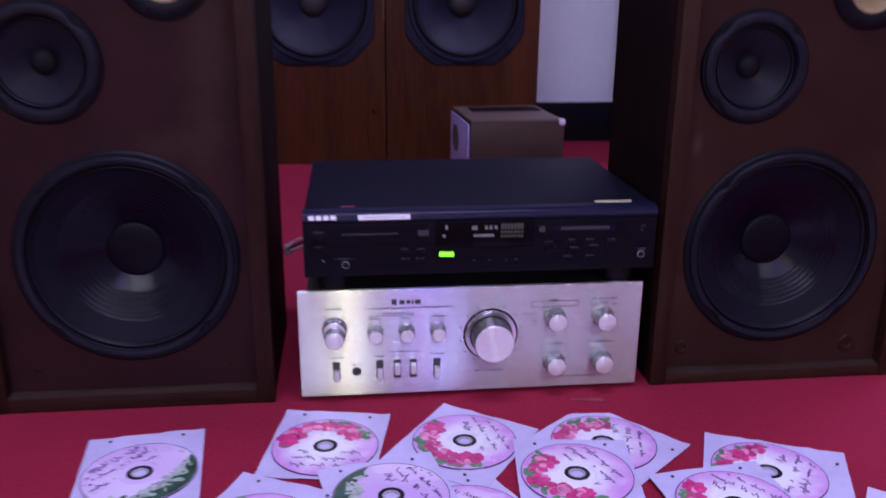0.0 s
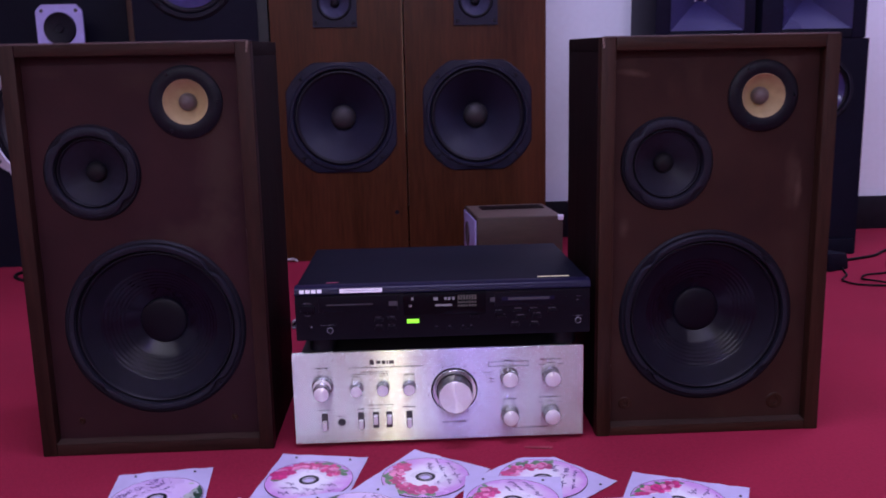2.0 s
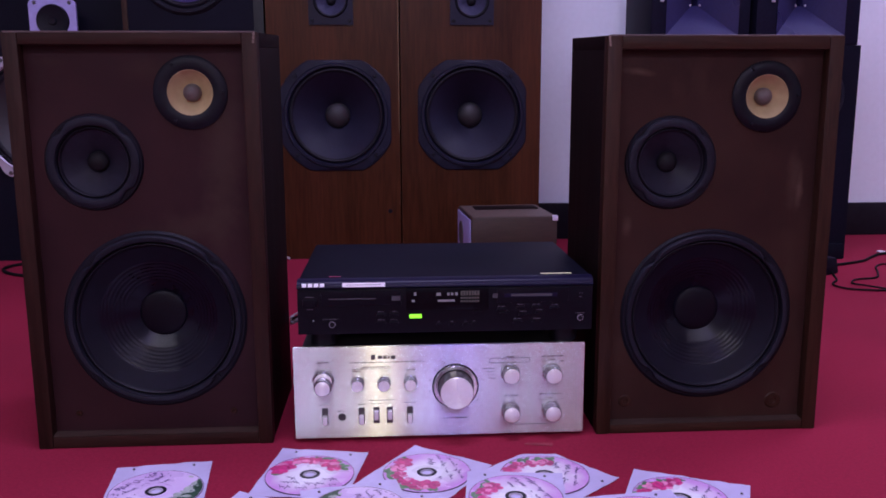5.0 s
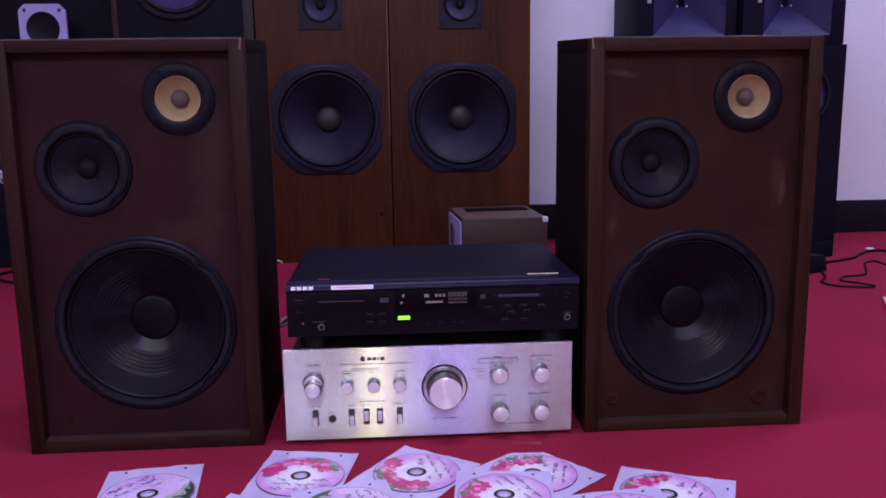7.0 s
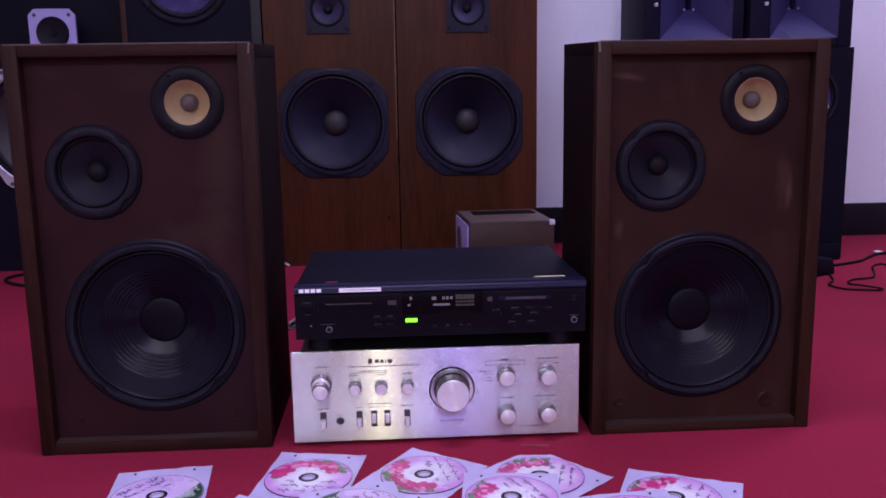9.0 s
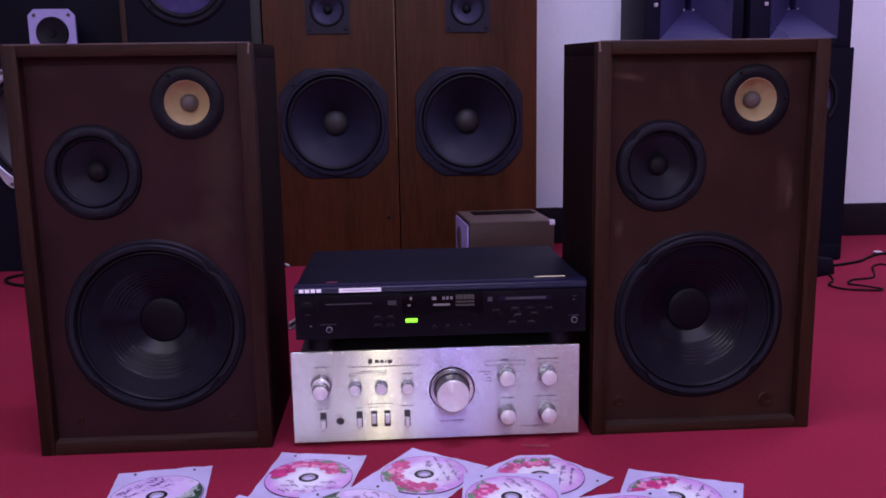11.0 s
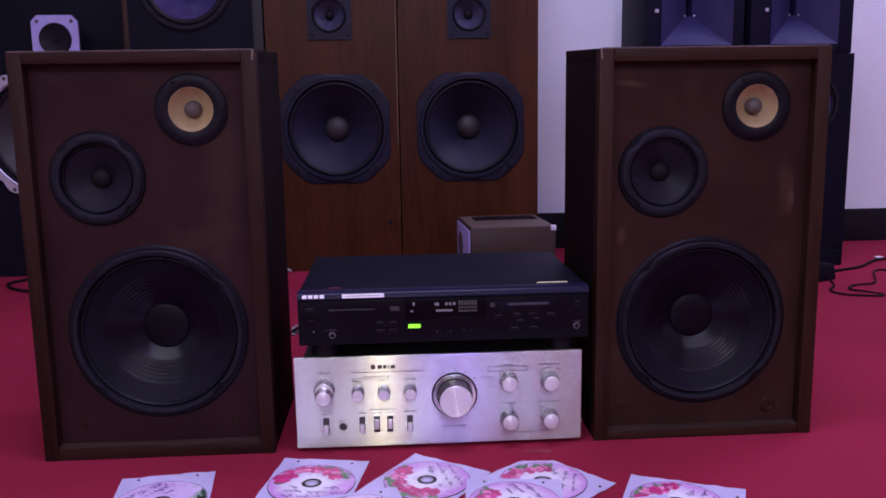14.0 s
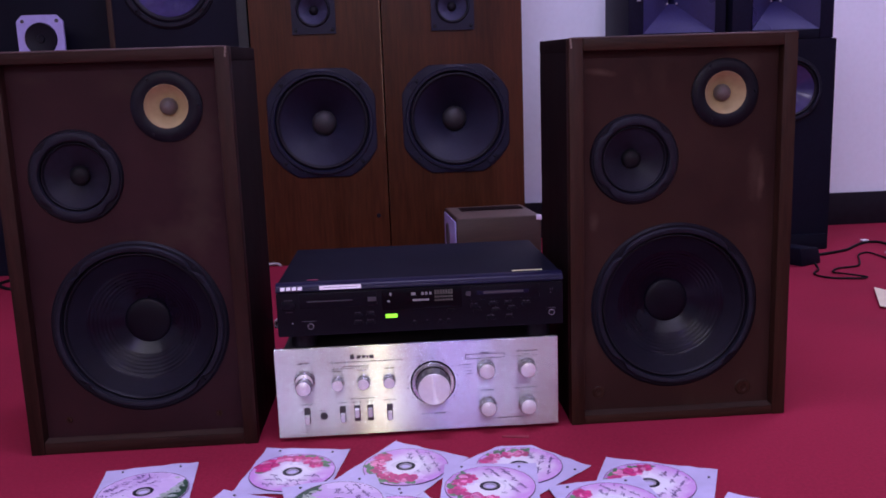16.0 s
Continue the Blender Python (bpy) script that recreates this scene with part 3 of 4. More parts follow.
        part("chipped_edge", chip, M_CHIP, sp, "pale chipped corner")
    return tagged(sp, label, "loudspeaker", "pair of walnut loudspeakers")


sl = floor_speaker(-0.046, 0.294, 1.236, 0.596, 0.245, "dark walnut three-way loudspeaker with cream tweeter, standing on carpet", ((0.130, 0.189), (0.059, 0.418), (0.1975, 0.514)), ((0.235, 0.046, 0.005), (0.009, 0.048, 0.005)), ((0.2905, -1),), 0.018, 0.0185, frame_wood=(M_WALNUT_DARK, M_WALNUT_DARK_H))
sr = floor_speaker(0.781, 1.123, 1.236, 0.592, 0.245, "dark walnut three-way loudspeaker with scuffed baffle, standing on carpet", ((0.9475, 0.181), (0.883, 0.411), (1.0205, 0.506)), ((1.061, 0.042, 0.013), (0.828, 0.046, 0.010)), ((0.7835, 1),), 0.020, 0.0145, M_BAFFLE_WORN)


# ---- amplifier ----
def knob(parent, x, z, y, r, length, name="knob"):
    """A grooved cylinder on a thin flange, with a bright turned face."""
    prof = [(0.0, length), (r * 0.90, length), (r * 0.96, length - 0.0010), (r * 0.97, length - 0.002), (r, 0.0035), (r * 1.02, 0.003), (r * 1.10, 0.0022), (r * 1.10, 0.0)]
    k = part(name, lathe(prof, 60, cx=x, cz=z, y=y, shape=lambda a, q: 1.0 + (0.03 * math.cos(20 * a) if r * 0.965 < q < r * 1.01 else 0.0)), M_KNURL, parent)
    part("knob_face", lathe([(0.0, length + 0.0003), (r * 0.86, length + 0.0003), (r * 0.91, length - 0.0001)], 40, cx=x, cz=z, y=y), M_SPUN, k, "turned bright face")
    part("pointer", box(x - 0.0004, x + 0.0004, y - length - 0.0005, y - length + 0.001, z + r * 0.55, z + r * 0.9), M_KNURL, k)
    return k


def bars(parent, name, rows, y, material, thick=0.0006):
    """Print as plain bars: rows of x0, x1, z, height."""
    bm = bmesh.new()
    rng = random.Random(len(rows))
    for x0, x1, z, hgt in rows:
        if hgt > 0.0023 or hgt < 0.0009 or name == "tray_slot":
            box(x0, x1, y - thick, y, z - hgt / 2, z + hgt / 2, bm=bm)
            continue
        u = x0
        while u < x1:
            w = min(rng.uniform(0.0008, 0.0016), x1 - u)
            box(u, u + w, y - thick, y, z - hgt * 0.55, z + hgt * rng.uniform(0.35, 0.6), bm=bm)
            u += w + (0.0005 if rng.random() < 0.8 else 0.002)
    return tagged(part(name, bm, material, parent), kind="stuff")


AY = 1.235
amp = empty("amplifier", pose(0, 0, 0))
part("chassis", box(0.337, 0.750, AY + 0.006, AY + 0.33, 0.016, 0.138, 0.002), M_CHASSIS, amp, "black steel chassis")
part("faceplate", box(0.327, 0.760, AY, AY + 0.006, 0.006, 0.147, 0.0012), M_SILVER, amp, "brushed aluminium faceplate")
for x in (0.37, 0.72):
    for y in (AY + 0.05, AY + 0.28):
        part("foot", lathe([(0.0, 0.0), (0.017, 0.0), (0.017, 0.012), (0.014, 0.016), (0.0, 0.016)], 20), M_RUBBER, amp, at=pose(x, y, 0.0, -90, 0, 0))
knob(amp, 0.371, 0.097, AY, 0.0145, 0.012, "selector_flange")
knob(amp, 0.371, 0.092, AY - 0.012, 0.0120, 0.014, "selector_knob")
for x, z, r in ((0.421, 0.091, 0.0092), (0.460, 0.091, 0.0092), (0.499, 0.091, 0.0092)):
    knob(amp, x, z, AY, r, 0.017)
for x, z in ((0.648, 0.102), (0.711, 0.101), (0.649, 0.042), (0.711, 0.042)):
    knob(amp, x, z, AY, 0.0128, 0.019)
part("volume_ring", lathe([(0.0, 0.002), (0.0262, 0.002), (0.0270, 0.0042), (0.0316, 0.0046), (0.0328, 0.0032), (0.0330, 0.0)], 64, cx=0.566, cz=0.083, y=AY), M_CHROME, amp, "polished ring")
part("ring_groove", lathe([(0.0329, 0.0008), (0.0346, 0.0008), (0.0348, 0.0)], 64, cx=0.566, cz=0.083, y=AY), M_HUBD, amp, "dark outline")
part("ring_well", lathe([(0.0, 0.0026), (0.0261, 0.0026), (0.0265, 0.0022)], 48, cx=0.566, cz=0.083, y=AY), M_INK, amp, "dark recess")
vk = part("volume_knob", lathe([(0.0, 0.029), (0.0240, 0.029), (0.0247, 0.0275), (0.0250, 0.0)], 64, cx=0.566, cz=0.083, y=AY - 0.0028, shape=lambda a, q: 1.0 + 0.012 * math.cos(48 * a) if q > 0.0245 else 1.0), M_DARKMETAL, amp, "dark ribbed volume knob")
part("knob_face", lathe([(0.0, 0.0302), (0.0234, 0.0302), (0.0242, 0.0290)], 56, cx=0.566, cz=0.083, y=AY - 0.0028), M_SPUN, vk, "turned bright face")
part("pointer", box(0.5653, 0.5667, AY - 0.0336, AY - 0.0328, 0.088, 0.106), M_PRINTW, vk, "white pointer line")
for x in (0.372, 0.426, 0.448, 0.468, 0.498):
    sw = part("lever_switch", box(x - 0.0045, x + 0.0045, AY - 0.0008, AY + 0.001, 0.028, 0.053, 0.0006), M_INK, amp, "dark slot")
    up = 0.002 if x in (0.448, 0.468) else -0.0045
    part("lever", box(x - 0.0033, x + 0.0033, AY - 0.010, AY - 0.0006, 0.0405 + up - 0.0065, 0.0405 + up + 0.0065, 0.001), M_SPUN, sw, "polished lever")
part("headphone_jack", lathe([(0.0, 0.0006), (0.0042, 0.0006), (0.005, 0.0016), (0.006, 0.0)], 24, cx=0.397, cz=0.0385, y=AY), M_INK, amp, "black socket")
bars(amp, "maker_mark", [(0.4415, 0.4475, 0.1305, 0.007), (0.4515, 0.4575, 0.1302, 0.005), (0.4595, 0.4645, 0.1301, 0.005), (0.4665, 0.4685, 0.13, 0.005), (0.4705, 0.477, 0.1298, 0.005)], AY, M_INK)
bars(amp, "front_print", [(0.411, 0.520, 0.1225, 0.0014), (0.361, 0.380, 0.1235, 0.0018), (0.428, 0.470, 0.1155, 0.0012), (0.414, 0.427, 0.109, 0.0012), (0.452, 0.466, 0.109, 0.0012),
     (0.492, 0.508, 0.110, 0.0014), (0.364, 0.381, 0.0585, 0.0014), (0.421, 0.431, 0.0585, 0.0014), (0.441, 0.455, 0.0585, 0.0012), (0.462, 0.474, 0.0585, 0.0012), (0.438, 0.476, 0.064, 0.001),
     (0.413, 0.468, 0.1125, 0.0006), (0.489, 0.508, 0.0595, 0.0014), (0.390, 0.404, 0.048, 0.001), (0.548, 0.584, 0.0335, 0.0022), (0.641, 0.655, 0.1265, 0.0014), (0.695, 0.727, 0.1265, 0.0016), (0.617, 0.677, 0.1248, 0.0006),
     (0.617, 0.677, 0.1178, 0.0006), (0.617, 0.6176, 0.1213, 0.0070), (0.6764, 0.677, 0.1213, 0.0070), (0.413, 0.4136, 0.1108, 0.004), (0.4674, 0.468, 0.1108, 0.004), (0.640, 0.660, 0.0665, 0.0014), (0.693, 0.726, 0.0675, 0.0016), (0.692, 0.702, 0.1185, 0.001), (0.706, 0.716, 0.121, 0.001), (0.721, 0.729, 0.1185, 0.001),
     (0.692, 0.702, 0.059, 0.001), (0.706, 0.716, 0.0615, 0.001), (0.721, 0.729, 0.059, 0.001), (0.613, 0.628, 0.1045, 0.001), (0.607, 0.625, 0.109, 0.001), (0.615, 0.627, 0.099, 0.001), (0.616, 0.627, 0.094, 0.001),
     (0.655, 0.706, 0.0205, 0.001)], AY, M_INKG, 0.0004)
ticks = bmesh.new()
for k in range(13):
    a = radians(-60 + k * 25)
    p = (0.566 + 0.0395 * math.cos(a), 0.083 + 0.0395 * math.sin(a))
    box(p[0] - 0.0009, p[0] + 0.0009, AY - 0.0005, AY, p[1] - 0.0009, p[1] + 0.0009, bm=ticks)
tagged(part("volume_scale", ticks, M_INK, amp), kind="stuff")
tagged(amp, "silver-faced integrated amplifier with round knobs, standing on carpet", "amplifier")

# ---- disc and cassette deck ----
SY = 1.222
deck = empty("disc_player", pose(0, 0, 0))
part("case", box(0.340, 0.764, SY + 0.016, SY + 0.295, 0.170, 0.2505, 0.003), M_BLACK, deck, "black steel case")
fp = box(0.338, 0.766, SY, SY + 0.016, 0.170, 0.2365, 0.0018)
part("front_panel", fp, M_FRONT, deck, "black plastic front")
edge = bmesh.new()
prof = [(SY + 0.0005, 0.2370), (SY - 0.001, 0.2385), (SY - 0.0005, 0.2425), (SY + 0.003, 0.2465), (SY + 0.0085, 0.2492), (SY + 0.016, 0.2500), (SY + 0.016, 0.2370)]
ends = [[edge.verts.new((x, y, z)) for y, z in prof] for x in (0.338, 0.766)]
for k in range(len(prof)):
    j = (k + 1) % len(prof)
    edge.faces.new((ends[0][k], ends[0][j], ends[1][j], ends[1][k])).smooth = True
edge.faces.new(ends[0])
edge.faces.new(ends[1])
part("top_trim", finish(edge), M_EDGE, deck, "satin rounded edge")
for x in (0.372, 0.732):
    for y in (SY + 0.04, SY + 0.25):
        part("foot", lathe([(0.0, 0.0), (0.02, 0.0), (0.02, 0.02), (0.016, 0.0232), (0.0, 0.0232)], 24), M_RUBBER, deck, at=pose(x, y, 0.1472 if y < SY + 0.2 else 0.1472, -90, 0, 0))
mk = bmesh.new()
for k in range(4):
    box(0.3455 + 0.0084 * k, 0.3520 + 0.0084 * k, -0.0012, 0.0, 0.0004, 0.0056, bm=mk)
tagged(part("maker_mark", mk, M_PRINTW, deck, at=pose(0, SY - 0.0010, 0.2398, -32)), kind="stuff")
lab = box(0.403, 0.464, -0.0012, 0.0, 0.0, 0.0062)
part("paper_label", lab, M_STICKER, deck, "white paper label", at=pose(0, SY - 0.0012, 0.2395, -32))
tagged(part("label_print", box(0.409, 0.458, -0.0016, -0.0011, 0.0028, 0.0034), M_EDGEL, deck, at=pose(0, SY - 0.0012, 0.2395, -32)), kind="stuff")
part("display_window", box(0.494, 0.613, SY - 0.0022, SY + 0.004, 0.204, 0.2368, 0.001), M_WINDOW, deck, "glossy dark window")
bars(deck, "display_digits", [(0.5375, 0.5440, 0.2275, 0.0045), (0.5530, 0.5565, 0.2275, 0.0042), (0.5585, 0.5620, 0.2275, 0.0042), (0.5645, 0.5680, 0.2275, 0.0042), (0.5395, 0.5640, 0.2178, 0.0030), (0.5055, 0.5085, 0.2285, 0.0048), (0.5020, 0.5060, 0.2180, 0.0028)], SY - 0.0022, M_LCD, 0.0004)
grid = []
for i in range(7):
    grid.append((0.5725 + i * 0.0040, 0.5755 + i * 0.0040, 0.2285, 0.0070))
    grid.append((0.5725 + i * 0.0040, 0.5755 + i * 0.0040, 0.2215, 0.0028))
    grid.append((0.5725 + i * 0.0040, 0.5755 + i * 0.0040, 0.2165, 0.0028))
bars(deck, "display_grid", grid, SY - 0.0022, M_LCDG, 0.0004)
part("lit_button", box(0.4985, 0.5160, SY - 0.003, SY + 0.002, 0.1925, 0.1978, 0.0006), M_GREEN, deck, "glowing green button")
part("disc_tray", box(0.372, 0.486, SY - 0.0015, SY + 0.003, 0.2125, 0.2350, 0.0008), M_FRONT, deck, "black tray door")
bars(deck, "tray_slot", [(0.383, 0.450, 0.2225, 0.0016)], SY - 0.0015, M_GREYD, 0.0004)
bars(deck, "tray_emblem", [(0.473, 0.4855, 0.2225, 0.0068)], SY - 0.0015, M_GREYD, 0.0004)
part("cassette_slot", box(0.636, 0.714, SY - 0.0008, SY + 0.002, 0.2205, 0.2270, 0.0006), M_EDGE, deck, "grey slot flap")
part("cassette_door", box(0.626, 0.730, SY - 0.0006, SY + 0.002, 0.2130, 0.2340, 0.0006), M_FRONT, deck)
bars(deck, "slot_flap", [(0.646, 0.706, 0.2240, 0.0036)], SY - 0.0008, M_GREYD, 0.0006)
bars(deck, "emblem", [(0.6195, 0.6265, 0.2235, 0.0065)], SY, M_GREYD, 0.0016)
part("power_button", box(0.346, 0.366, SY - 0.003, SY + 0.002, 0.2120, 0.2230, 0.0012), M_FRONT, deck)
for x, z in ((0.387, 0.1845), (0.7485, 0.1885)):
    part("headphone_jack", lathe([(0.0, 0.0), (0.0037, 0.0), (0.0039, 0.0016), (0.0044, 0.0016), (0.0047, 0.0)], 28, cx=x, cz=z, y=SY), M_EDGEL, deck, "silver-rimmed socket")
    part("jack_hole", lathe([(0.0, 0.0012), (0.0036, 0.0012), (0.0038, 0.0008)], 20, cx=x, cz=z, y=SY), M_RUBBER, deck)
small = []
for x, z in ((0.458, 0.198), (0.476, 0.198), (0.458, 0.186), (0.476, 0.186), (0.632, 0.203), (0.660, 0.205), (0.683, 0.205), (0.710, 0.204), (0.636, 0.197), (0.664, 0.195), (0.688, 0.197), (0.656, 0.184), (0.684, 0.184), (0.597, 0.200)):
    part("button", box(x - 0.0065, x + 0.0065, SY - 0.0022, SY + 0.002, z - 0.0022, z + 0.0022, 0.0008), M_FRONT, deck)
    small.append((x - 0.005, x + 0.005, z + 0.0046, 0.0011))
for x in (0.541, 0.560, 0.580, 0.592):
    part("button", box(x - 0.004, x + 0.004, SY - 0.0022, SY + 0.002, 0.1800, 0.1840, 0.0008), M_FRONT, deck)
    small.append((x - 0.0015, x + 0.0015, 0.1862, 0.0014))
bars(deck, "button_print", small + [(0.350, 0.362, 0.2255, 0.0012), (0.374, 0.396, 0.1925, 0.0010), (0.352, 0.360, 0.2075, 0.0012), (0.741, 0.755, 0.1955, 0.0010), (0.746, 0.751, 0.2250, 0.0010), (0.746, 0.751, 0.2195, 0.0010)], SY, M_GREYP, 0.0004)
part("standby_lamp", box(0.3595, 0.3615, SY - 0.0012, SY + 0.001, 0.1895, 0.1915), M_LCD, deck)
tagged(deck, "black disc player with glowing green button, resting on silver amplifier", "disc player")
tagged(part("sticker", box(0.692, 0.738, SY + 0.018, SY + 0.0225, 0.2507, 0.2513), M_YELLOW), "narrow yellow sticker stuck on black disc player", "sticker")
tagged(part("sticker", box(0.383, 0.400, SY + 0.018, SY + 0.022, 0.2507, 0.2513), M_REDST), "small red sticker stuck on black disc player", "sticker")


# ---- speakers against the wall ----
def teak_tower(x0, x1, y0, wx, tx):
    w = x1 - x0
    sp = empty("tower_speaker", pose((x0 + x1) / 2, y0, 0))
    c = -(x0 + x1) / 2
    u, v, wz, tz = wx + c, tx + c, 0.449, 0.795
    part("cabinet", holed_plate(-w / 2, w / 2, 0, 0.09, 0, 1.12, [(u, wz, 0.1495), (v, tz, 0.052)], 0.30), M_TEAK, sp)
    # pressed frame: flat on four sides, cut corners with a bolt in each
    fr = part("woofer", lathe([(0.146, -0.02), (0.147, 0.006), (0.151, 0.011), (0.158, 0.011), (0.161, 0.006), (0.170, 0.005), (0.172, 0.003), (0.172, 0.0)], 96, cx=u, cz=wz, shape=lambda a, r: min(0.1690 / max(abs(math.cos(a)), abs(math.sin(a))), 0.187) / 0.172 if r > 0.165 else 1.0), M_GASKET_BLUE, sp)
    for k in range(4):
        b = math.pi / 4 + k * math.pi / 2
        ear = part("frame_ear", arc_piece(u, wz, 0, 0.159, 0.181, b - 0.16, b + 0.16, 0.004, 0.0085, 6), M_GASKET_BLUE, fr)
        part("bolt", lathe([(0.0, 0.012), (0.005, 0.0115), (0.006, 0.0085)], 10, cx=u + 0.171 * math.cos(b), cz=wz + 0.171 * math.sin(b)), M_RUBBER, ear)
    part("surround", lathe([(0.131 + 0.017 * k / 10, 0.006 * math.sin(math.pi * k / 10) - 0.001) for k in range(11)], 72, cx=u, cz=wz), M_RUBBER, fr)
    part("cone", lathe([(0.036 + 0.096 * k / 20, -0.082 * (1 - k / 20) ** 1.05) for k in range(21)], 72, cx=u, cz=wz, y=-0.001), M_CONE_BLUE, fr, "grey paper cone")
    part("dust_cap", lathe([(0.040, -0.080)] + [(0.040 * math.cos(k / 8 * math.pi / 2), -0.079 + 0.026 * math.sin(k / 8 * math.pi / 2)) for k in range(9)], 36, cx=u, cz=wz), M_CAP, fr, "grey dust cap")
    tw = part("midrange", holed_plate(v - 0.067, v + 0.067, -0.006, 0.001, 0.722, 0.868, [(v, tz, 0.0495)]), M_GASKET_BLUE, sp)
    part("ring", lathe([(0.043, 0.003), (0.045, 0.010), (0.049, 0.011), (0.053, 0.006)], 48, cx=v, cz=tz), M_GASKET, tw)
    part("cone", lathe([(0.012, -0.026), (0.022, -0.016), (0.034, -0.004), (0.0445, 0.005)], 48, cx=v, cz=tz), M_CONE_PALE, tw, "pale grey cone")
    part("dust_cap", lathe([(0.0145, -0.027)] + [(0.0145 * math.cos(k / 6 * math.pi / 2), -0.024 + 0.012 * math.sin(k / 6 * math.pi / 2)) for k in range(7)], 28, cx=v, cz=tz), M_CAPD, tw)
    for sx in (-1, 1):
        for sz in (-1, 1):
            part("screw", lathe([(0.0, 0.0085), (0.005, 0.008), (0.006, 0.006)], 10, cx=v + sx * 0.056, cz=tz + sz * 0.060), M_RUBBER, tw)
    part("badge", box(w / 2 - 0.105, w / 2 - 0.03, -0.003, 0.001, 0.88, 0.92, 0.001), M_BLACK, sp, "dark badge plate")
    part("knob_mark", lathe([(0.0, 0.002), (0.006, 0.0015), (0.007, 0.0)], 16, cx=w / 2 - 0.034, cz=0.150), M_GASKET, sp)
    return tagged(sp, "tall reddish teak tower speaker with large dark woofer, against wall", "tower speaker", "pair of teak towers")


tower = teak_tower(0.100, 0.5020, 2.69, 0.3055, 0.297)
part("edge_strip", box(0.1968, 0.1995, -0.0012, 0.004, 0.40, 1.118), M_STRIP, tower, "pale worn edge")
teak_tower(0.5060, 0.942, 2.69, 0.7275, 0.726)


def horn_speaker(x0, x1, y0, label, m0, m1, upper):
    """Bass cabinet below, and above it a box whose mouth, m0 to m1, flares from an upright slot; the box ends at upper."""
    w = x1 - x0
    sp = empty("horn_speaker", pose((x0 + x1) / 2, y0, 0))
    a, mid = w / 2, (x0 + x1) / 2
    l, r, e = m0 - mid, m1 - mid, upper - mid
    zb, zt, bx = 0.684, 0.945, (l + r) / 2 + 0.021
    part("cabinet", holed_plate(-a, a, 0.0, 0.08, 0, 0.655, [(bx, 0.505, 0.087)], 0.30), M_BLACKBOX, sp)
    part("upper_side", box(-a, l - 0.001, 0.0, 0.28, 0.6555, 0.98, 0.004), M_HORNBOX, sp)
    part("upper_side", box(r + 0.001, e, 0.0, 0.28, 0.6555, 0.98, 0.004), M_HORNBOX, sp)
    part("upper_back", box(l - 0.0005, r + 0.0005, 0.26, 0.28, 0.6555, 0.98), M_BLACKBOX, sp)
    part("upper_top", box(l - 0.0005, r + 0.0005, 0.0, 0.259, zt + 0.001, 0.98), M_BLACKBOX, sp)
    part("horn_rim", box(l - 0.0005, r + 0.0005, 0.0, 0.259, 0.6555, zb - 0.001, 0.004), M_BLACK, sp)
    hb = bmesh.new()
    cx = (l + r) / 2 + 0.008
    outer = [(l, 0.0, zb), (r, 0.0, zb), (r, 0.0, zt), (l, 0.0, zt)]
    throat = [(cx - 0.010, 0.10, 0.778), (cx + 0.010, 0.10, 0.778), (cx + 0.010, 0.10, 0.85), (cx - 0.010, 0.10, 0.85)]
    slot = [(cx - 0.008, 0.20, 0.785), (cx + 0.008, 0.20, 0.785), (cx + 0.008, 0.20, 0.845), (cx - 0.008, 0.20, 0.845)]
    rows = []
    for k in range(9):
        t = k / 8
        rows.append([hb.verts.new([o[i] + (n_[i] - o[i]) * t for i in range(3)]) for o, n_ in zip(outer, throat)])
    rows.append([hb.verts.new(p) for p in slot])
    for p, q in zip(rows, rows[1:]):
        for i in range(4):
            hb.faces.new((p[i], p[(i + 1) % 4], q[(i + 1) % 4], q[i]))
    hb.faces.new(rows[-1])
    horn = part("horn", finish(hb), M_HORN, sp, "satin black horn flare")
    for sx in (-1, 1):
        part("throat_bolt", lathe([(0.0, 0.004), (0.003, 0.0035), (0.0042, 0.0)], 10, cx=cx + sx * 0.015, cz=0.779, y=0.0945), M_CAST, horn, "small steel bolt")
    part("badge", box(l - 0.020, l - 0.009, -0.004, 0.002, 0.779, 0.790, 0.001), M_CAST, sp, "small silver badge")
    woofer(sp, bx, 0.505, 0.0, 0.099, cone_mat=M_GLOSSCONE, cap_mat=M_CAPD, cap=0.28, depth=0.030)
    part("foot_plate", box(-a + 0.01, a - 0.01, -0.012, -0.0002, 0.0, 0.05, 0.003), M_BLACK, sp)
    return tagged(sp, label, "horn speaker", "pair of black horn speakers")


horn_speaker(1.246, 1.545, 2.565, "tall black horn speaker cabinet against white wall", 1.291, 1.511, 1.545)
horn_speaker(1.565, 1.893, 2.565, "tall black horn speaker cabinet against white wall", 1.627, 1.838, 1.882)


def black_woofer_box(x0, x1, y0, label):
    w = x1 - x0
    sp = empty("subwoofer", pose((x0 + x1) / 2, y0, 0))
    part("cabinet", holed_plate(-w / 2, w / 2, 0.0, 0.08, 0, 1.05, [(-0.02, 0.895, 0.1265)], 0.28), M_BLACKBOX, sp)
    part("edge_trim", box(-w / 2 - 0.0, -w / 2 + 0.016, -0.004, 0.0, 0.02, 1.04, 0.001), M_WALNUT, sp)
    part("edge_trim", box(w / 2 - 0.03, w / 2, -0.004, 0.0, 0.02, 1.04, 0.001), M_GREYTRIM, sp, "grey-green edge strip")
    woofer(sp, -0.02, 0.895, -0.001, 0.145, cone_mat=M_GLOSSCONE, cap_mat=M_RUBBER, cap=0.30, depth=0.05, name="woofer", roll=0.12)
    return tagged(sp, label, "speaker")


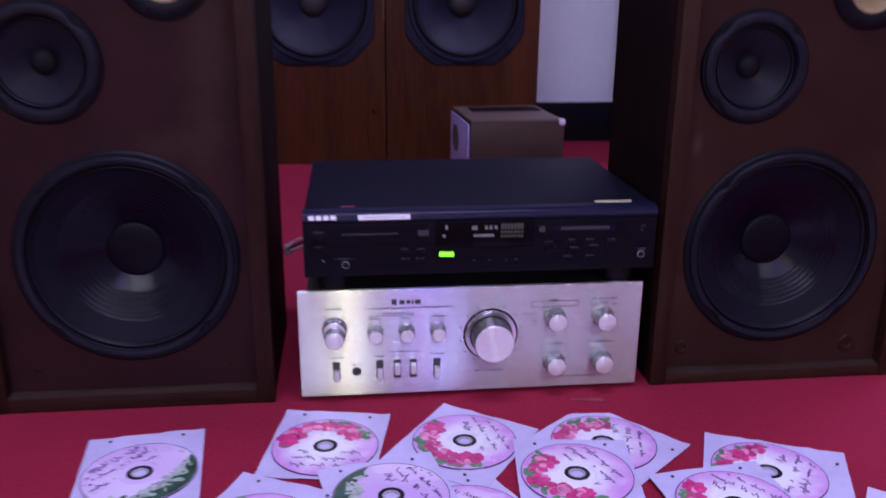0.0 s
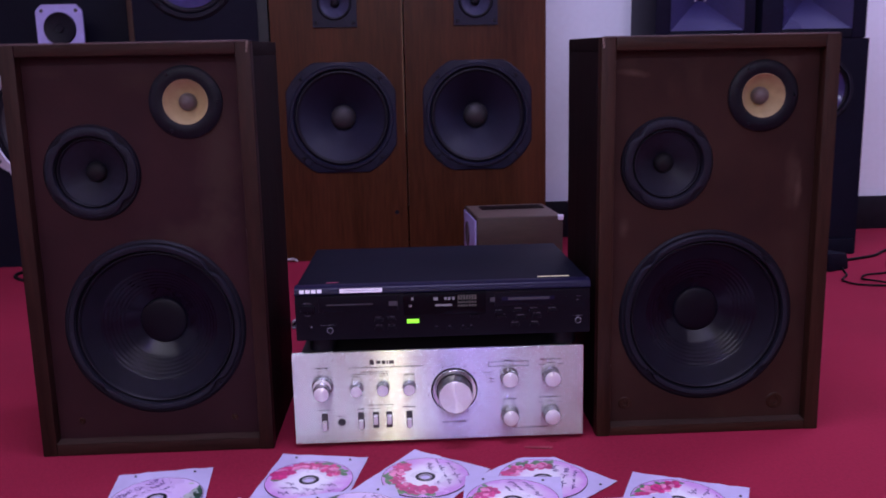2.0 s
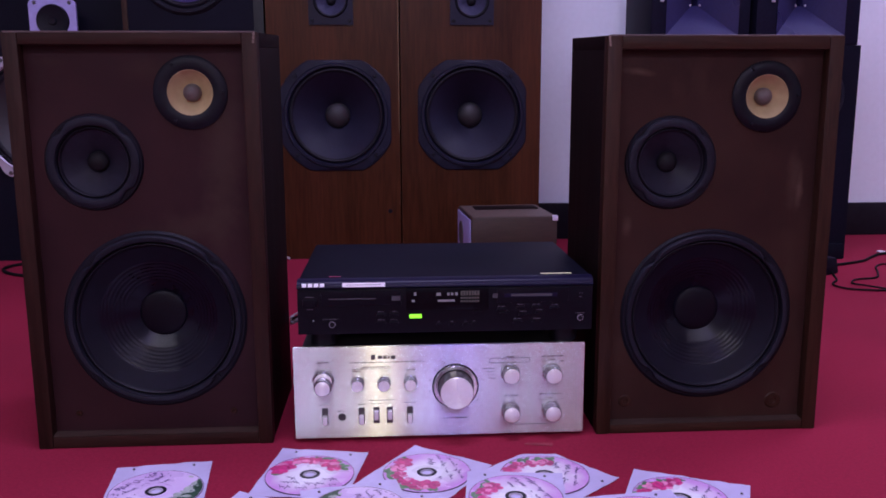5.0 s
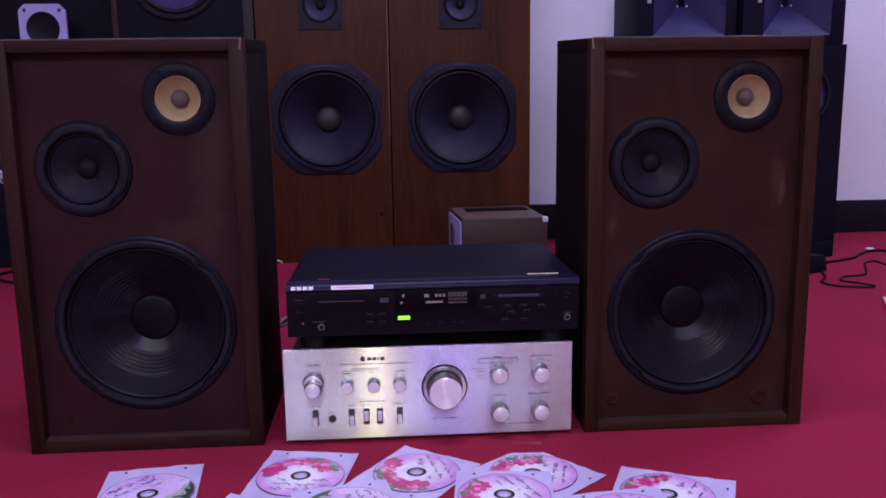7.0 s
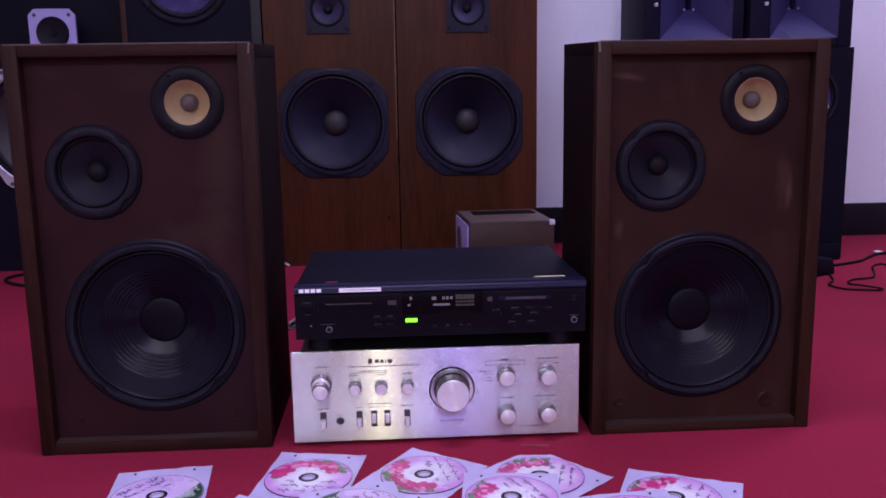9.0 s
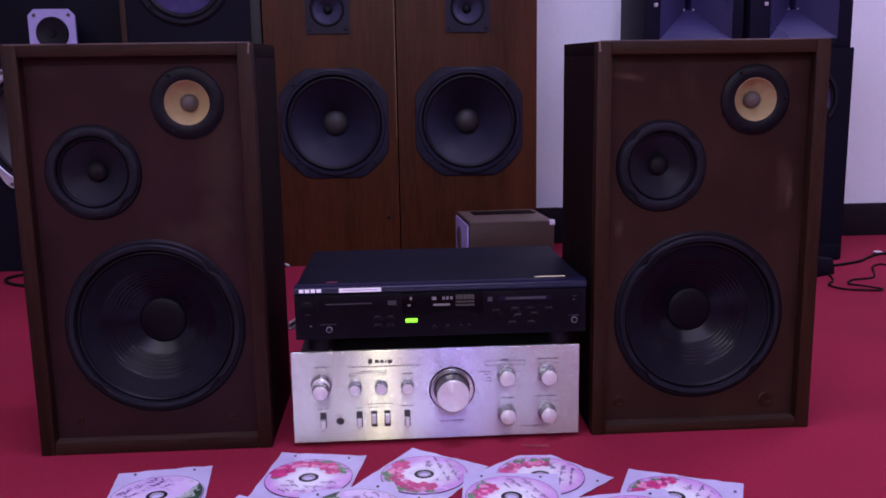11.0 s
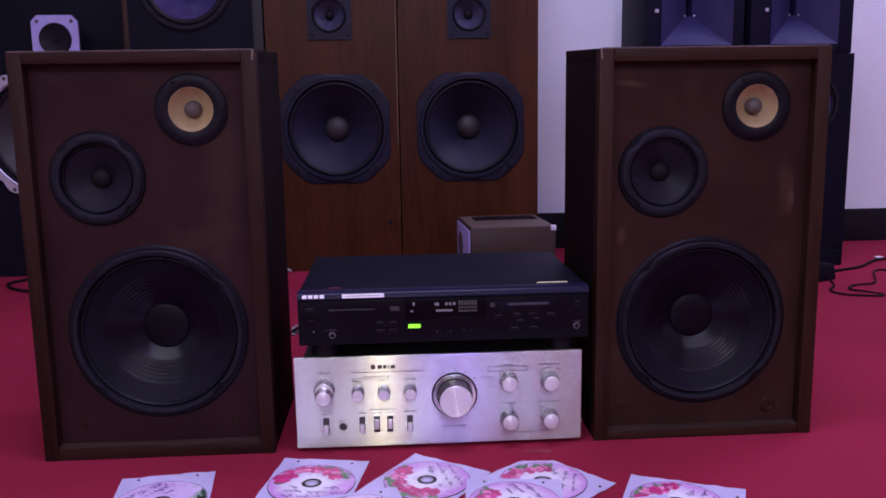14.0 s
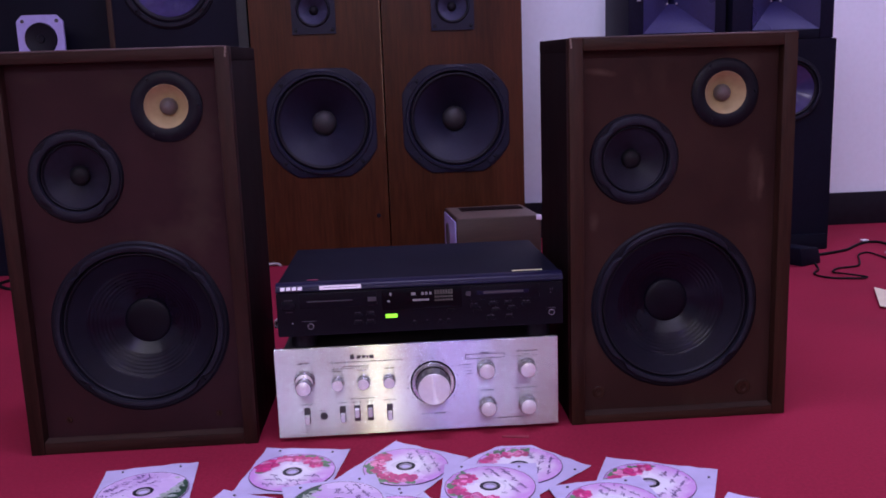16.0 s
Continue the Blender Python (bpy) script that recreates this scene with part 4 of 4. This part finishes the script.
black_woofer_box(-0.325, 0.094, 2.70, "black cabinet speaker with glossy cone, beside teak tower")


# big black cabinet with a silver cast frame woofer, and a small white horn driver above
bigbox = empty("cabinet_speaker", pose(-0.59, 2.73, 0))
part("cabinet", holed_plate(-0.62, 0.262, 0.0, 0.09, 0, 0.669, [(0.0, 0.4485, 0.182)], 0.15), M_BLACKBOX, bigbox)
fr = woofer(bigbox, 0.0, 0.4485, -0.001, 0.183, cone_mat=M_CAP, cap=0.28, depth=0.06, inner=0.95, roll=0.09)
part("frame_ring", lathe([(0.180, 0.012), (0.184, 0.016), (0.189, 0.012), (0.189, 0.0)], 80, cz=0.4485), M_CAST, fr, "thin silver ring")
for k in range(4):
    a = math.pi / 4 + k * math.pi / 2
    arc = bmesh.new()
    n = 16
    vin, vout = [], []
    for i in range(n + 1):
        u = 2 * i / n - 1
        b = a + 0.36 * u
        edge_ = 0.187 + 0.026 * min(1.0, 3.2 * (1 - abs(u))) - 0.010 * max(0.0, 1 - 2.6 * abs(u))
        for lst, rr in ((vin, 0.185), (vout, edge_)):
            lst.append([arc.verts.new((rr * math.cos(b), yy, 0.4485 + rr * math.sin(b))) for yy in (-0.014, -0.004)])
    for i in range(n):
        arc.faces.new((vin[i][0], vin[i + 1][0], vout[i + 1][0], vout[i][0]))
        arc.faces.new((vout[i][0], vout[i + 1][0], vout[i + 1][1], vout[i][1]))
        arc.faces.new((vin[i][0], vin[i][1], vin[i + 1][1], vin[i + 1][0]))
    lug = part("mounting_lug", finish(arc), M_CAST, bigbox, "silver cast lug")
    for s_ in (-0.21, 0.21):
        part("bolt_hole", lathe([(0.0, 0.0155), (0.006, 0.015), (0.007, 0.0135)], 12, cx=0.203 * math.cos(a + s_), cz=0.4485 + 0.203 * math.sin(a + s_)), M_INK, lug)
tagged(bigbox, "wide black cabinet speaker with silver-framed woofer, on carpet", "speaker")

upper = empty("backing_cabinet", pose(-0.62, 2.895, 0))
part("body", box(-0.62, 0.285, 0.0, 0.10, 0.0, 1.2, 0.004), M_BLACKBOX, upper)
part("top_board", box(-0.62, 0.285, -0.004, 0.10, 1.2005, 1.22, 0.002), M_BLACKBOX, upper)
tagged(upper, "tall plain black cabinet behind the small lilac tweeter", "cabinet")

drv = empty("horn_driver", pose(-0.552, 2.765, 0.6695))
# square plate with cut corners and a round dark mouth
pl = bmesh.new()
s, cc = 0.0705, 0.019
outl = [(-s + cc, 0.0), (s - cc, 0.0), (s, cc), (s, 2 * s - cc), (s - cc, 2 * s), (-s + cc, 2 * s), (-s, 2 * s - cc), (-s, cc)]
vs = [pl.verts.new((x, -0.006, z)) for x, z in outl]
f = pl.faces.new(vs)
ext = bmesh.ops.extrude_face_region(pl, geom=[f])
bmesh.ops.translate(pl, vec=(0, 0.010, 0), verts=[e for e in ext["geom"] if isinstance(e, bmesh.types.BMVert)])
part("plate", finish(pl), M_LILAC, drv, "pale lilac metal plate")
part("mouth", lathe([(0.0, 0.004), (0.010, 0.0055), (0.013, 0.0015), (0.042, 0.004), (0.047, 0.006), (0.050, 0.0004)], 48, cz=s - 0.002, y=-0.0062), M_GASKET, drv, "round black cone")
for x in (-1, 1):
    for z in (-1, 1):
        part("screw", lathe([(0.0, 0.0085), (0.005, 0.008), (0.006, 0.006)], 12, cx=x * 0.052, cz=s + z * 0.052), M_INK, drv)
part("magnet", box(-0.045, 0.045, 0.0045, 0.09, 0.02, 0.11, 0.004), M_BLACK, drv)
part("foot", box(-0.06, 0.06, 0.0045, 0.10, 0.0, 0.012, 0.002), M_BLACK, drv)
tagged(drv, "small lilac square-plated tweeter with round black cone", "tweeter")

# ---- wooden box on the floor ----
tb = empty("wooden_box", pose(0.805, 2.275, 0, 0, 0, 3.6))
part("shell", box(-0.118, 0.118, 0.0, 0.255, 0.0, 0.186, 0.004), M_TAN, tb)
part("top_rim", box(-0.114, 0.112, 0.006, 0.250, 0.1855, 0.1872, 0.0006), M_PALEWOOD, tb, "worn pale top")
part("top_slot", box(-0.082, 0.100, 0.150, 0.215, 0.1868, 0.1900, 0.001), M_SIDE, tb, "dark slot")
ep = part("end_plate", box(-0.122, -0.1182, 0.012, 0.242, 0.010, 0.178, 0.001), M_LILAC, tb, "pale lilac end plate")
part("port", lathe([(0.0, 0.0), (0.03, 0.0), (0.034, 0.003), (0.036, 0.0)], 28), M_INK, ep, at=pose(-0.1222, 0.16, 0.12, 0, 0, 90) @ pose(0, 0, 0, 0, 0, 180))
part("port", lathe([(0.0, 0.0), (0.02, 0.0), (0.023, 0.003), (0.025, 0.0)], 28), M_INK, ep, at=pose(-0.1222, 0.10, 0.05, 0, 0, 90) @ pose(0, 0, 0, 0, 0, 180))
part("corner_guard", box(0.104, 0.1195, -0.0015, 0.014, 0.174, 0.1876, 0.002), M_WHITE, tb, "worn pale corner")
tagged(tb, "small brown wooden box with pale end plate on carpet", "box")


# ---- discs in sleeves ----
def ring_mesh(r0, r1, z0, z1, steps=48):
    bm = bmesh.new()
    rows = [[bm.verts.new((r * math.cos(2 * math.pi * i / steps), r * math.sin(2 * math.pi * i / steps), z)) for i in range(steps)] for r, z in ((r0, z0), (r0, z1), (r1, z1), (r1, z0))]
    for p, q in zip(rows, rows[1:] + rows[:1]):
        for i in range(steps):
            bm.faces.new((p[i], p[(i + 1) % steps], q[(i + 1) % steps], q[i]))
    return finish(bm)


def blob(bm, x, y, rx, ry, turn, z, steps=10):
    c, s_ = math.cos(turn), math.sin(turn)
    vs = []
    for i in range(steps):
        a = 2 * math.pi * i / steps
        u, v = rx * math.cos(a), ry * math.sin(a)
        vs.append(bm.verts.new((x + c * u - s_ * v, y + s_ * u + c * v, z)))
    bm.faces.new(vs)


def disc_parts(parent, rng, z, style, turn, face=M_DISC):
    """A printed 12 cm disc: flowers and leaves on the rim round the angle turn, and pen marks on the rest."""
    d = part("disc", ring_mesh(0.0215, 0.0595, z, z + 0.0012), face, parent, "printed disc face")
    part("rim", ring_mesh(0.0593, 0.0602, z, z + 0.00122), M_RIM, d)
    if style != "plain":
        part("hub", ring_mesh(0.0068, 0.0094, z, z + 0.0012, 32), M_HUB, d, "clear hub")
        part("hub_ring", ring_mesh(0.0092, 0.0138, z, z + 0.0013, 32), M_HUBD, d, "black hub ring")
    part("inner_face", ring_mesh(0.0136 if style != "plain" else 0.0112, 0.0217, z, z + 0.0012, 32), face, d)
    leaves, flowers, pale, pen = bmesh.new(), bmesh.new(), bmesh.new(), bmesh.new()
    if style == "flowers":
        for k in range(62):
            a = turn + rng.uniform(-1.45, 1.45)
            r = rng.uniform(0.041, 0.0545)
            blob(leaves, r * math.cos(a), r * math.sin(a), rng.uniform(0.0045, 0.0072), rng.uniform(0.0024, 0.0042), rng.uniform(0, 6.28), z + 0.00130 + k * 2e-6)
        for k in range(6):
            a = turn + (k - 2.5) * 0.46 + rng.uniform(-0.12, 0.12)
            r = rng.uniform(0.036, 0.047)
            cx, cy = r * math.cos(a), r * math.sin(a)
            size = rng.uniform(1.2, 1.65)
            for i in range(9):
                b = i * 0.698 + rng.random()
                tgt = flowers if rng.random() < 0.72 else pale
                blob(tgt, cx + 0.0046 * size * math.cos(b), cy + 0.0046 * size * math.sin(b), 0.0050 * size, 0.0034 * size, b, z + 0.00145 + k * 4e-6 + i * 5e-7, 8)
    if style == "green":
        # crescent of dark leaves along the rim, with paler sprigs on its inner side
        n = 24
        out, inn = [], []
        for i in range(n + 1):
            t = i / n
            a = turn + (t - 0.5) * 2.5
            out.append(leaves.verts.new((0.0588 * math.cos(a), 0.0588 * math.sin(a), z + 0.00130)))
            rr = 0.0588 - 0.021 * math.sin(math.pi * t) ** 0.7 - 0.0025 * rng.random()
            inn.append(leaves.verts.new((rr * math.cos(a), rr * math.sin(a), z + 0.00130)))
        for i in range(n):
            leaves.faces.new((out[i], out[i + 1], inn[i + 1], inn[i]))
        for k in range(26):
            a = turn + rng.uniform(-1.1, 1.1)
            r = rng.uniform(0.039, 0.046) + 0.006 * abs(a - turn)
            blob(leaves, r * math.cos(a), r * math.sin(a), rng.uniform(0.003, 0.006), rng.uniform(0.002, 0.0032), a + rng.uniform(-0.8, 0.8), z + 0.00131 + k * 2e-6, 8)
        for k in range(26):
            # dotted violet sprigs along the other rim
            a = turn + math.pi + rng.uniform(-1.3, 1.1)
            r = rng.uniform(0.043, 0.056)
            blob(flowers, r * math.cos(a), r * math.sin(a), rng.uniform(0.001, 0.0028), rng.uniform(0.0006, 0.0012), rng.uniform(0, 6.28), z + 0.0014 + k * 3e-6, 7)
        for k in range(120):
            a = turn + rng.gauss(0, 0.62)
            r = 0.0585 - 0.020 * math.sin(min(math.pi, max(0.0, math.pi * (0.5 + (a - turn) / 2.5)))) ** 0.7 + rng.gauss(0, 0.0045)
            if not 0.026 < r < 0.0535:
                continue
            blob(pale, r * math.cos(a), r * math.sin(a), rng.uniform(0.0018, 0.0046), rng.uniform(0.0010, 0.0026), rng.uniform(0, 6.28), z + 0.0014 + k * 3e-6, 8)
    # pen marks: rows of slanted strokes on the free half, up and down by turns, with gaps between
    a0 = turn + math.pi if style != "plain" else 0.2
    lean = rng.uniform(-0.5, 0.5)
    ex = Vector((-math.sin(a0 + lean), math.cos(a0 + lean)))
    ey = Vector((math.cos(a0 + lean), math.sin(a0 + lean)))
    flip = 1 if rng.random() < 0.5 else -1
    for row in range(3):
        base, u = 0.011 + 0.0145 * row, -0.036 + rng.uniform(0, 0.010)
        while u < 0.036:
            last = None
            for k in range(rng.randint(7, 16)):
                high = (rng.uniform(0.0065, 0.0095) if rng.random() < 0.22 else rng.uniform(0.0024, 0.0044)) if k % 2 else rng.uniform(-0.0010, 0.0008) - (0.004 if rng.random() < 0.12 else 0.0)
                p = ex * (u + (0.0018 if k % 2 else 0.0)) + ey * (base + flip * high)
                if last is not None and all(0.0225 < q.length < 0.0560 for q in (p, last)):
                    mid, way = (p + last) / 2, p - last
                    blob(pen, mid.x, mid.y, way.length / 2 + 0.0003, 0.00058, math.atan2(way.y, way.x), z + 0.0016 + row * 2e-5, 6)
                last = p
                u += rng.uniform(0.0010, 0.0028)
            u += 0.0045
    for nm, bm_, m_ in (("leaf_print", leaves, M_DARKGREEN if style == "green" else M_LEAF), ("flower_print", flowers, M_PEN if style == "green" else M_PINK), ("pale_print", pale, M_PALEPINK if style == "flowers" else M_PALEGREEN), ("handwriting", pen, M_PEN)):
        if len(bm_.faces):
            tagged(part(nm, bm_, m_, d), kind="stuff")
        else:
            bm_.free()
    return d


def sleeved_disc(cx, cy, yaw, z, style, turn, seed, w=0.128, up=0.080, down=0.068, cut=0.0):
    """Soft plastic sleeve; local +y points to the flap with its two punched holes."""
    rng = random.Random(seed)
    th = empty("sleeved_disc", pose(cx, cy, z, 0, 0, yaw))
    bm = bmesh.new()
    nx, ny = 10, 12
    g = []
    for j in range(ny + 1):
        row = []
        for i in range(nx + 1):
            x, y = -w / 2 + w * i / nx, -down + (up + down) * j / ny
            edge_ = min(i, nx - i, j, ny - j)
            lift = 0.0006 + (0.0016 * rng.random() if edge_ == 0 else 0.0)
            if math.hypot(x, y) < 0.064:
                lift = 0.0006
            short = (cut - (x + w / 2) - (y + down)) / 2
            if short > 0:
                x, y = x + short, y + short
            row.append(bm.verts.new((x, y, lift)))
        g.append(row)
    for j in range(ny):
        for i in range(nx):
            bm.faces.new((g[j][i], g[j][i + 1], g[j + 1][i + 1], g[j + 1][i])).smooth = True
    ext = bmesh.ops.extrude_face_region(bm, geom=bm.faces[:])
    bmesh.ops.translate(bm, vec=(0, 0, -0.0005), verts=[e for e in ext["geom"] if isinstance(e, bmesh.types.BMVert)])
    part("sleeve", finish(bm), M_SLEEVE, th, "milky plastic sleeve")
    for sx in (-1, 1):
        part("punched_hole", ring_mesh(0.0003, 0.0018, 0.0006, 0.0016, 12), M_INK, th, at=pose(sx * 0.040, up - 0.010, 0.0008))
    disc_parts(th, rng, 0.0012, style, math.radians(turn - yaw), M_DISCG if style == "green" else M_DISC)
    return tagged(th, "printed disc in a milky plastic sleeve lying on carpet" if style != "green" else "green-edged disc in a milky plastic sleeve lying on carpet", "disc", "discs spread on the carpet")


# centre, yaw of the flap side, lying height, print, print direction
sleeved_disc(0.163, 1.085, 6.5, 0.0006, "green", -38, 1, up=0.084, down=0.070)
sleeved_disc(0.359, 1.121, -10.5, 0.0006, "flowers", 95, 2, up=0.080, down=0.066)
sleeved_disc(0.518, 1.117, 145, 0.0006, "flowers", 205, 3, down=0.068)
sleeved_disc(0.677, 1.099, -139, 0.0006, "flowers", 150, 4, up=0.076, cut=0.034)
sleeved_disc(0.838, 1.021, -114, 0.0006, "flowers", 150, 5, up=0.083, w=0.134)
sleeved_disc(0.628, 1.033, -7, 0.0040, "flowers", 205, 6, down=0.075, up=0.07)
sleeved_disc(0.774, 0.962, 6, 0.0040, "flowers", 205, 7, up=0.07)
sleeved_disc(0.940, 0.890, -36, 0.0006, "green", 175, 8, up=0.07)
sleeved_disc(0.428, 1.012, 12, 0.0040, "green", 185, 9, up=0.07)
sleeved_disc(0.296, 0.968, -25, 0.0040, "flowers", 185, 10, up=0.084)
sleeved_disc(0.195, 0.914, 35, 0.0006, "flowers", 10, 11)
sleeved_disc(0.502, 0.967, 25, 0.0010, "flowers", 260, 13)
sleeved_disc(0.642, 0.887, -5, 0.0040, "flowers", 230, 14, up=0.07)
bare = empty("bare_disc", pose(0.080, 0.962, 0.0045, 0, 0, 0))
disc_parts(bare, random.Random(12), 0.0, "plain", 3.4, M_DISCY)
tagged(bare, "yellowish white disc without sleeve lying on carpet", "disc", "discs spread on the carpet")

# ---- cables and paper ----
tagged(part("cable", tube([(1.735, 2.35, 0.012), (1.728, 2.318, 0.005), (1.702, 2.249, 0.004), (1.662, 2.195, 0.004), (1.676, 2.142, 0.004), (1.745, 2.117, 0.004), (1.768, 2.121, 0.006), (1.735, 2.155, 0.008), (1.722, 2.204, 0.004), (1.757, 2.249, 0.004), (1.827, 2.271, 0.004), (1.870, 2.335, 0.004), (1.915, 2.42, 0.004), (1.962, 2.452, 0.004), (1.966, 2.38, 0.004), (1.962, 2.324, 0.004), (1.985, 2.226, 0.004), (2.05, 2.12, 0.004)], 0.0027), M_CABLE), "thin black cable looped loosely on the carpet", "cable")
tagged(part("cable", tube([(1.765, 2.425, 0.014), (1.796, 2.442, 0.006), (1.914, 2.498, 0.005), (1.975, 2.555, 0.005), (2.040, 2.609, 0.005), (2.088, 2.608, 0.005), (2.090, 2.53, 0.005), (2.076, 2.424, 0.005), (2.085, 2.34, 0.005), (2.14, 2.24, 0.005)], 0.0041), M_CABLE), "thick black cable lying across the carpet", "cable")
tagged(part("cable", tube([(-0.40, 2.62, 0.004), (-0.58, 2.70, 0.004), (-0.655, 2.66, 0.004), (-0.69, 2.59, 0.004), (-0.64, 2.51, 0.004), (-0.53, 2.45, 0.004), (-0.35, 2.40, 0.004)], 0.005), M_CABLE), "black cable loop lying on the carpet", "cable")
leads = empty("signal_cable", pose(0.33, 1.575, 0.11))
for k, tone in enumerate((M_GREYCABLE, M_PALELEAD, M_CABLE, M_PALELEAD)):
    up, out = 0.0045 * (k - 1.5), 0.003 * ((k * 2) % 3)
    part("lead", tube([(0.02, 0.004, up), (-0.002, -0.012, 0.002 + up), (-0.018 + out, -0.085 - out, 0.018 + up), (-0.030 + out * 0.5, -0.115 + out, 0.019 + up * 0.8), (-0.034, -0.090 + out, 0.012 - up), (-0.034, -0.03, 0.0), (-0.034, 0.03, -0.02)], 0.0019, 7), tone, leads)
tagged(leads, "bundle of pale and black signal leads behind the amplifier", "cable")
tagged(part("cable", tube([(0.06, 2.655, 0.006), (0.10, 2.668, 0.009), (0.135, 2.672, 0.011), (0.150, 2.662, 0.006)], 0.004), M_PALELEAD), "short pale cable end lying on carpet at the tower foot", "cable")
ad = empty("power_adapter", pose(1.712, 2.345, 0, 0, 0, 28))
case = box(-0.045, 0.042, -0.022, 0.085, 0.0, 0.056, 0.007)
for v in case.verts:
    if v.co.z > 0.03:
        v.co.x -= 0.010
        v.co.z -= 0.16 * max(0.0, v.co.x + 0.02)
part("body", case, M_BLACK, ad)
part("cord_grip", tube([(0.030, 0.060, 0.024), (0.052, 0.064, 0.018), (0.075, 0.060, 0.012)], 0.006), M_CABLE, ad)
tagged(ad, "small black power adapter lying on the carpet", "adapter")
crumb = bmesh.new()
bmesh.ops.create_icosphere(crumb, subdivisions=1, radius=0.012)
for k, v in enumerate(crumb.verts):
    v.co = (v.co.x * (1.3 + 0.3 * math.sin(k * 2.1)) + 2.064, v.co.y + 2.651, 0.0045 + v.co.z * 0.36 * (1 + 0.2 * math.cos(k)))
tagged(part("paper_crumb", crumb, M_STICKER), "tiny white paper crumb lying beside the cable", "paper")
wrap = bmesh.new()
rng = random.Random(5)
gv = [[wrap.verts.new((1.990 + 0.024 * i + rng.uniform(-0.004, 0.004), 2.385 + 0.016 * k + 0.014 * i + rng.uniform(-0.004, 0.004), 0.004 + rng.uniform(0, 0.016))) for i in range(5)] for k in range(3)]
for k in range(2):
    for i in range(4):
        wrap.faces.new((gv[k][i], gv[k][i + 1], gv[k + 1][i + 1], gv[k + 1][i]))
e = bmesh.ops.extrude_face_region(wrap, geom=wrap.faces[:])
bmesh.ops.translate(wrap, vec=(0, 0, -0.001), verts=[q for q in e["geom"] if isinstance(q, bmesh.types.BMVert)])
tagged(part("plastic_scrap", finish(wrap), M_SCRAP), "crumpled pale plastic scrap lying on the carpet", "scrap")
lint = bmesh.new()
for k in range(7):
    blob(lint, 0.672 + 0.0055 * k, 1.207 - 0.001 * k, 0.006, 0.0025, 0.2 * k, 0.0012 + k * 2e-5, 9)
e = bmesh.ops.extrude_face_region(lint, geom=lint.faces[:])
bmesh.ops.translate(lint, vec=(0, 0, -0.001), verts=[q for q in e["geom"] if isinstance(q, bmesh.types.BMVert)])
tagged(part("lint", finish(lint), M_LINT), "faint pale lint streak on the red carpet", "lint")
pp = bmesh.new()
pv = [pp.verts.new(p) for p in ((1.711, 1.990, 0.010), (1.741, 1.957, 0.004), (1.667, 1.809, 0.003), (1.625, 1.818, 0.008))]
pp.faces.new(pv)
e = bmesh.ops.extrude_face_region(pp, geom=pp.faces[:])
bmesh.ops.translate(pp, vec=(0, 0, -0.0015), verts=[q for q in e["geom"] if isinstance(q, bmesh.types.BMVert)])
tagged(part("paper_slip", finish(pp), M_PAPER), "small cream paper slip dropped on the carpet", "paper")
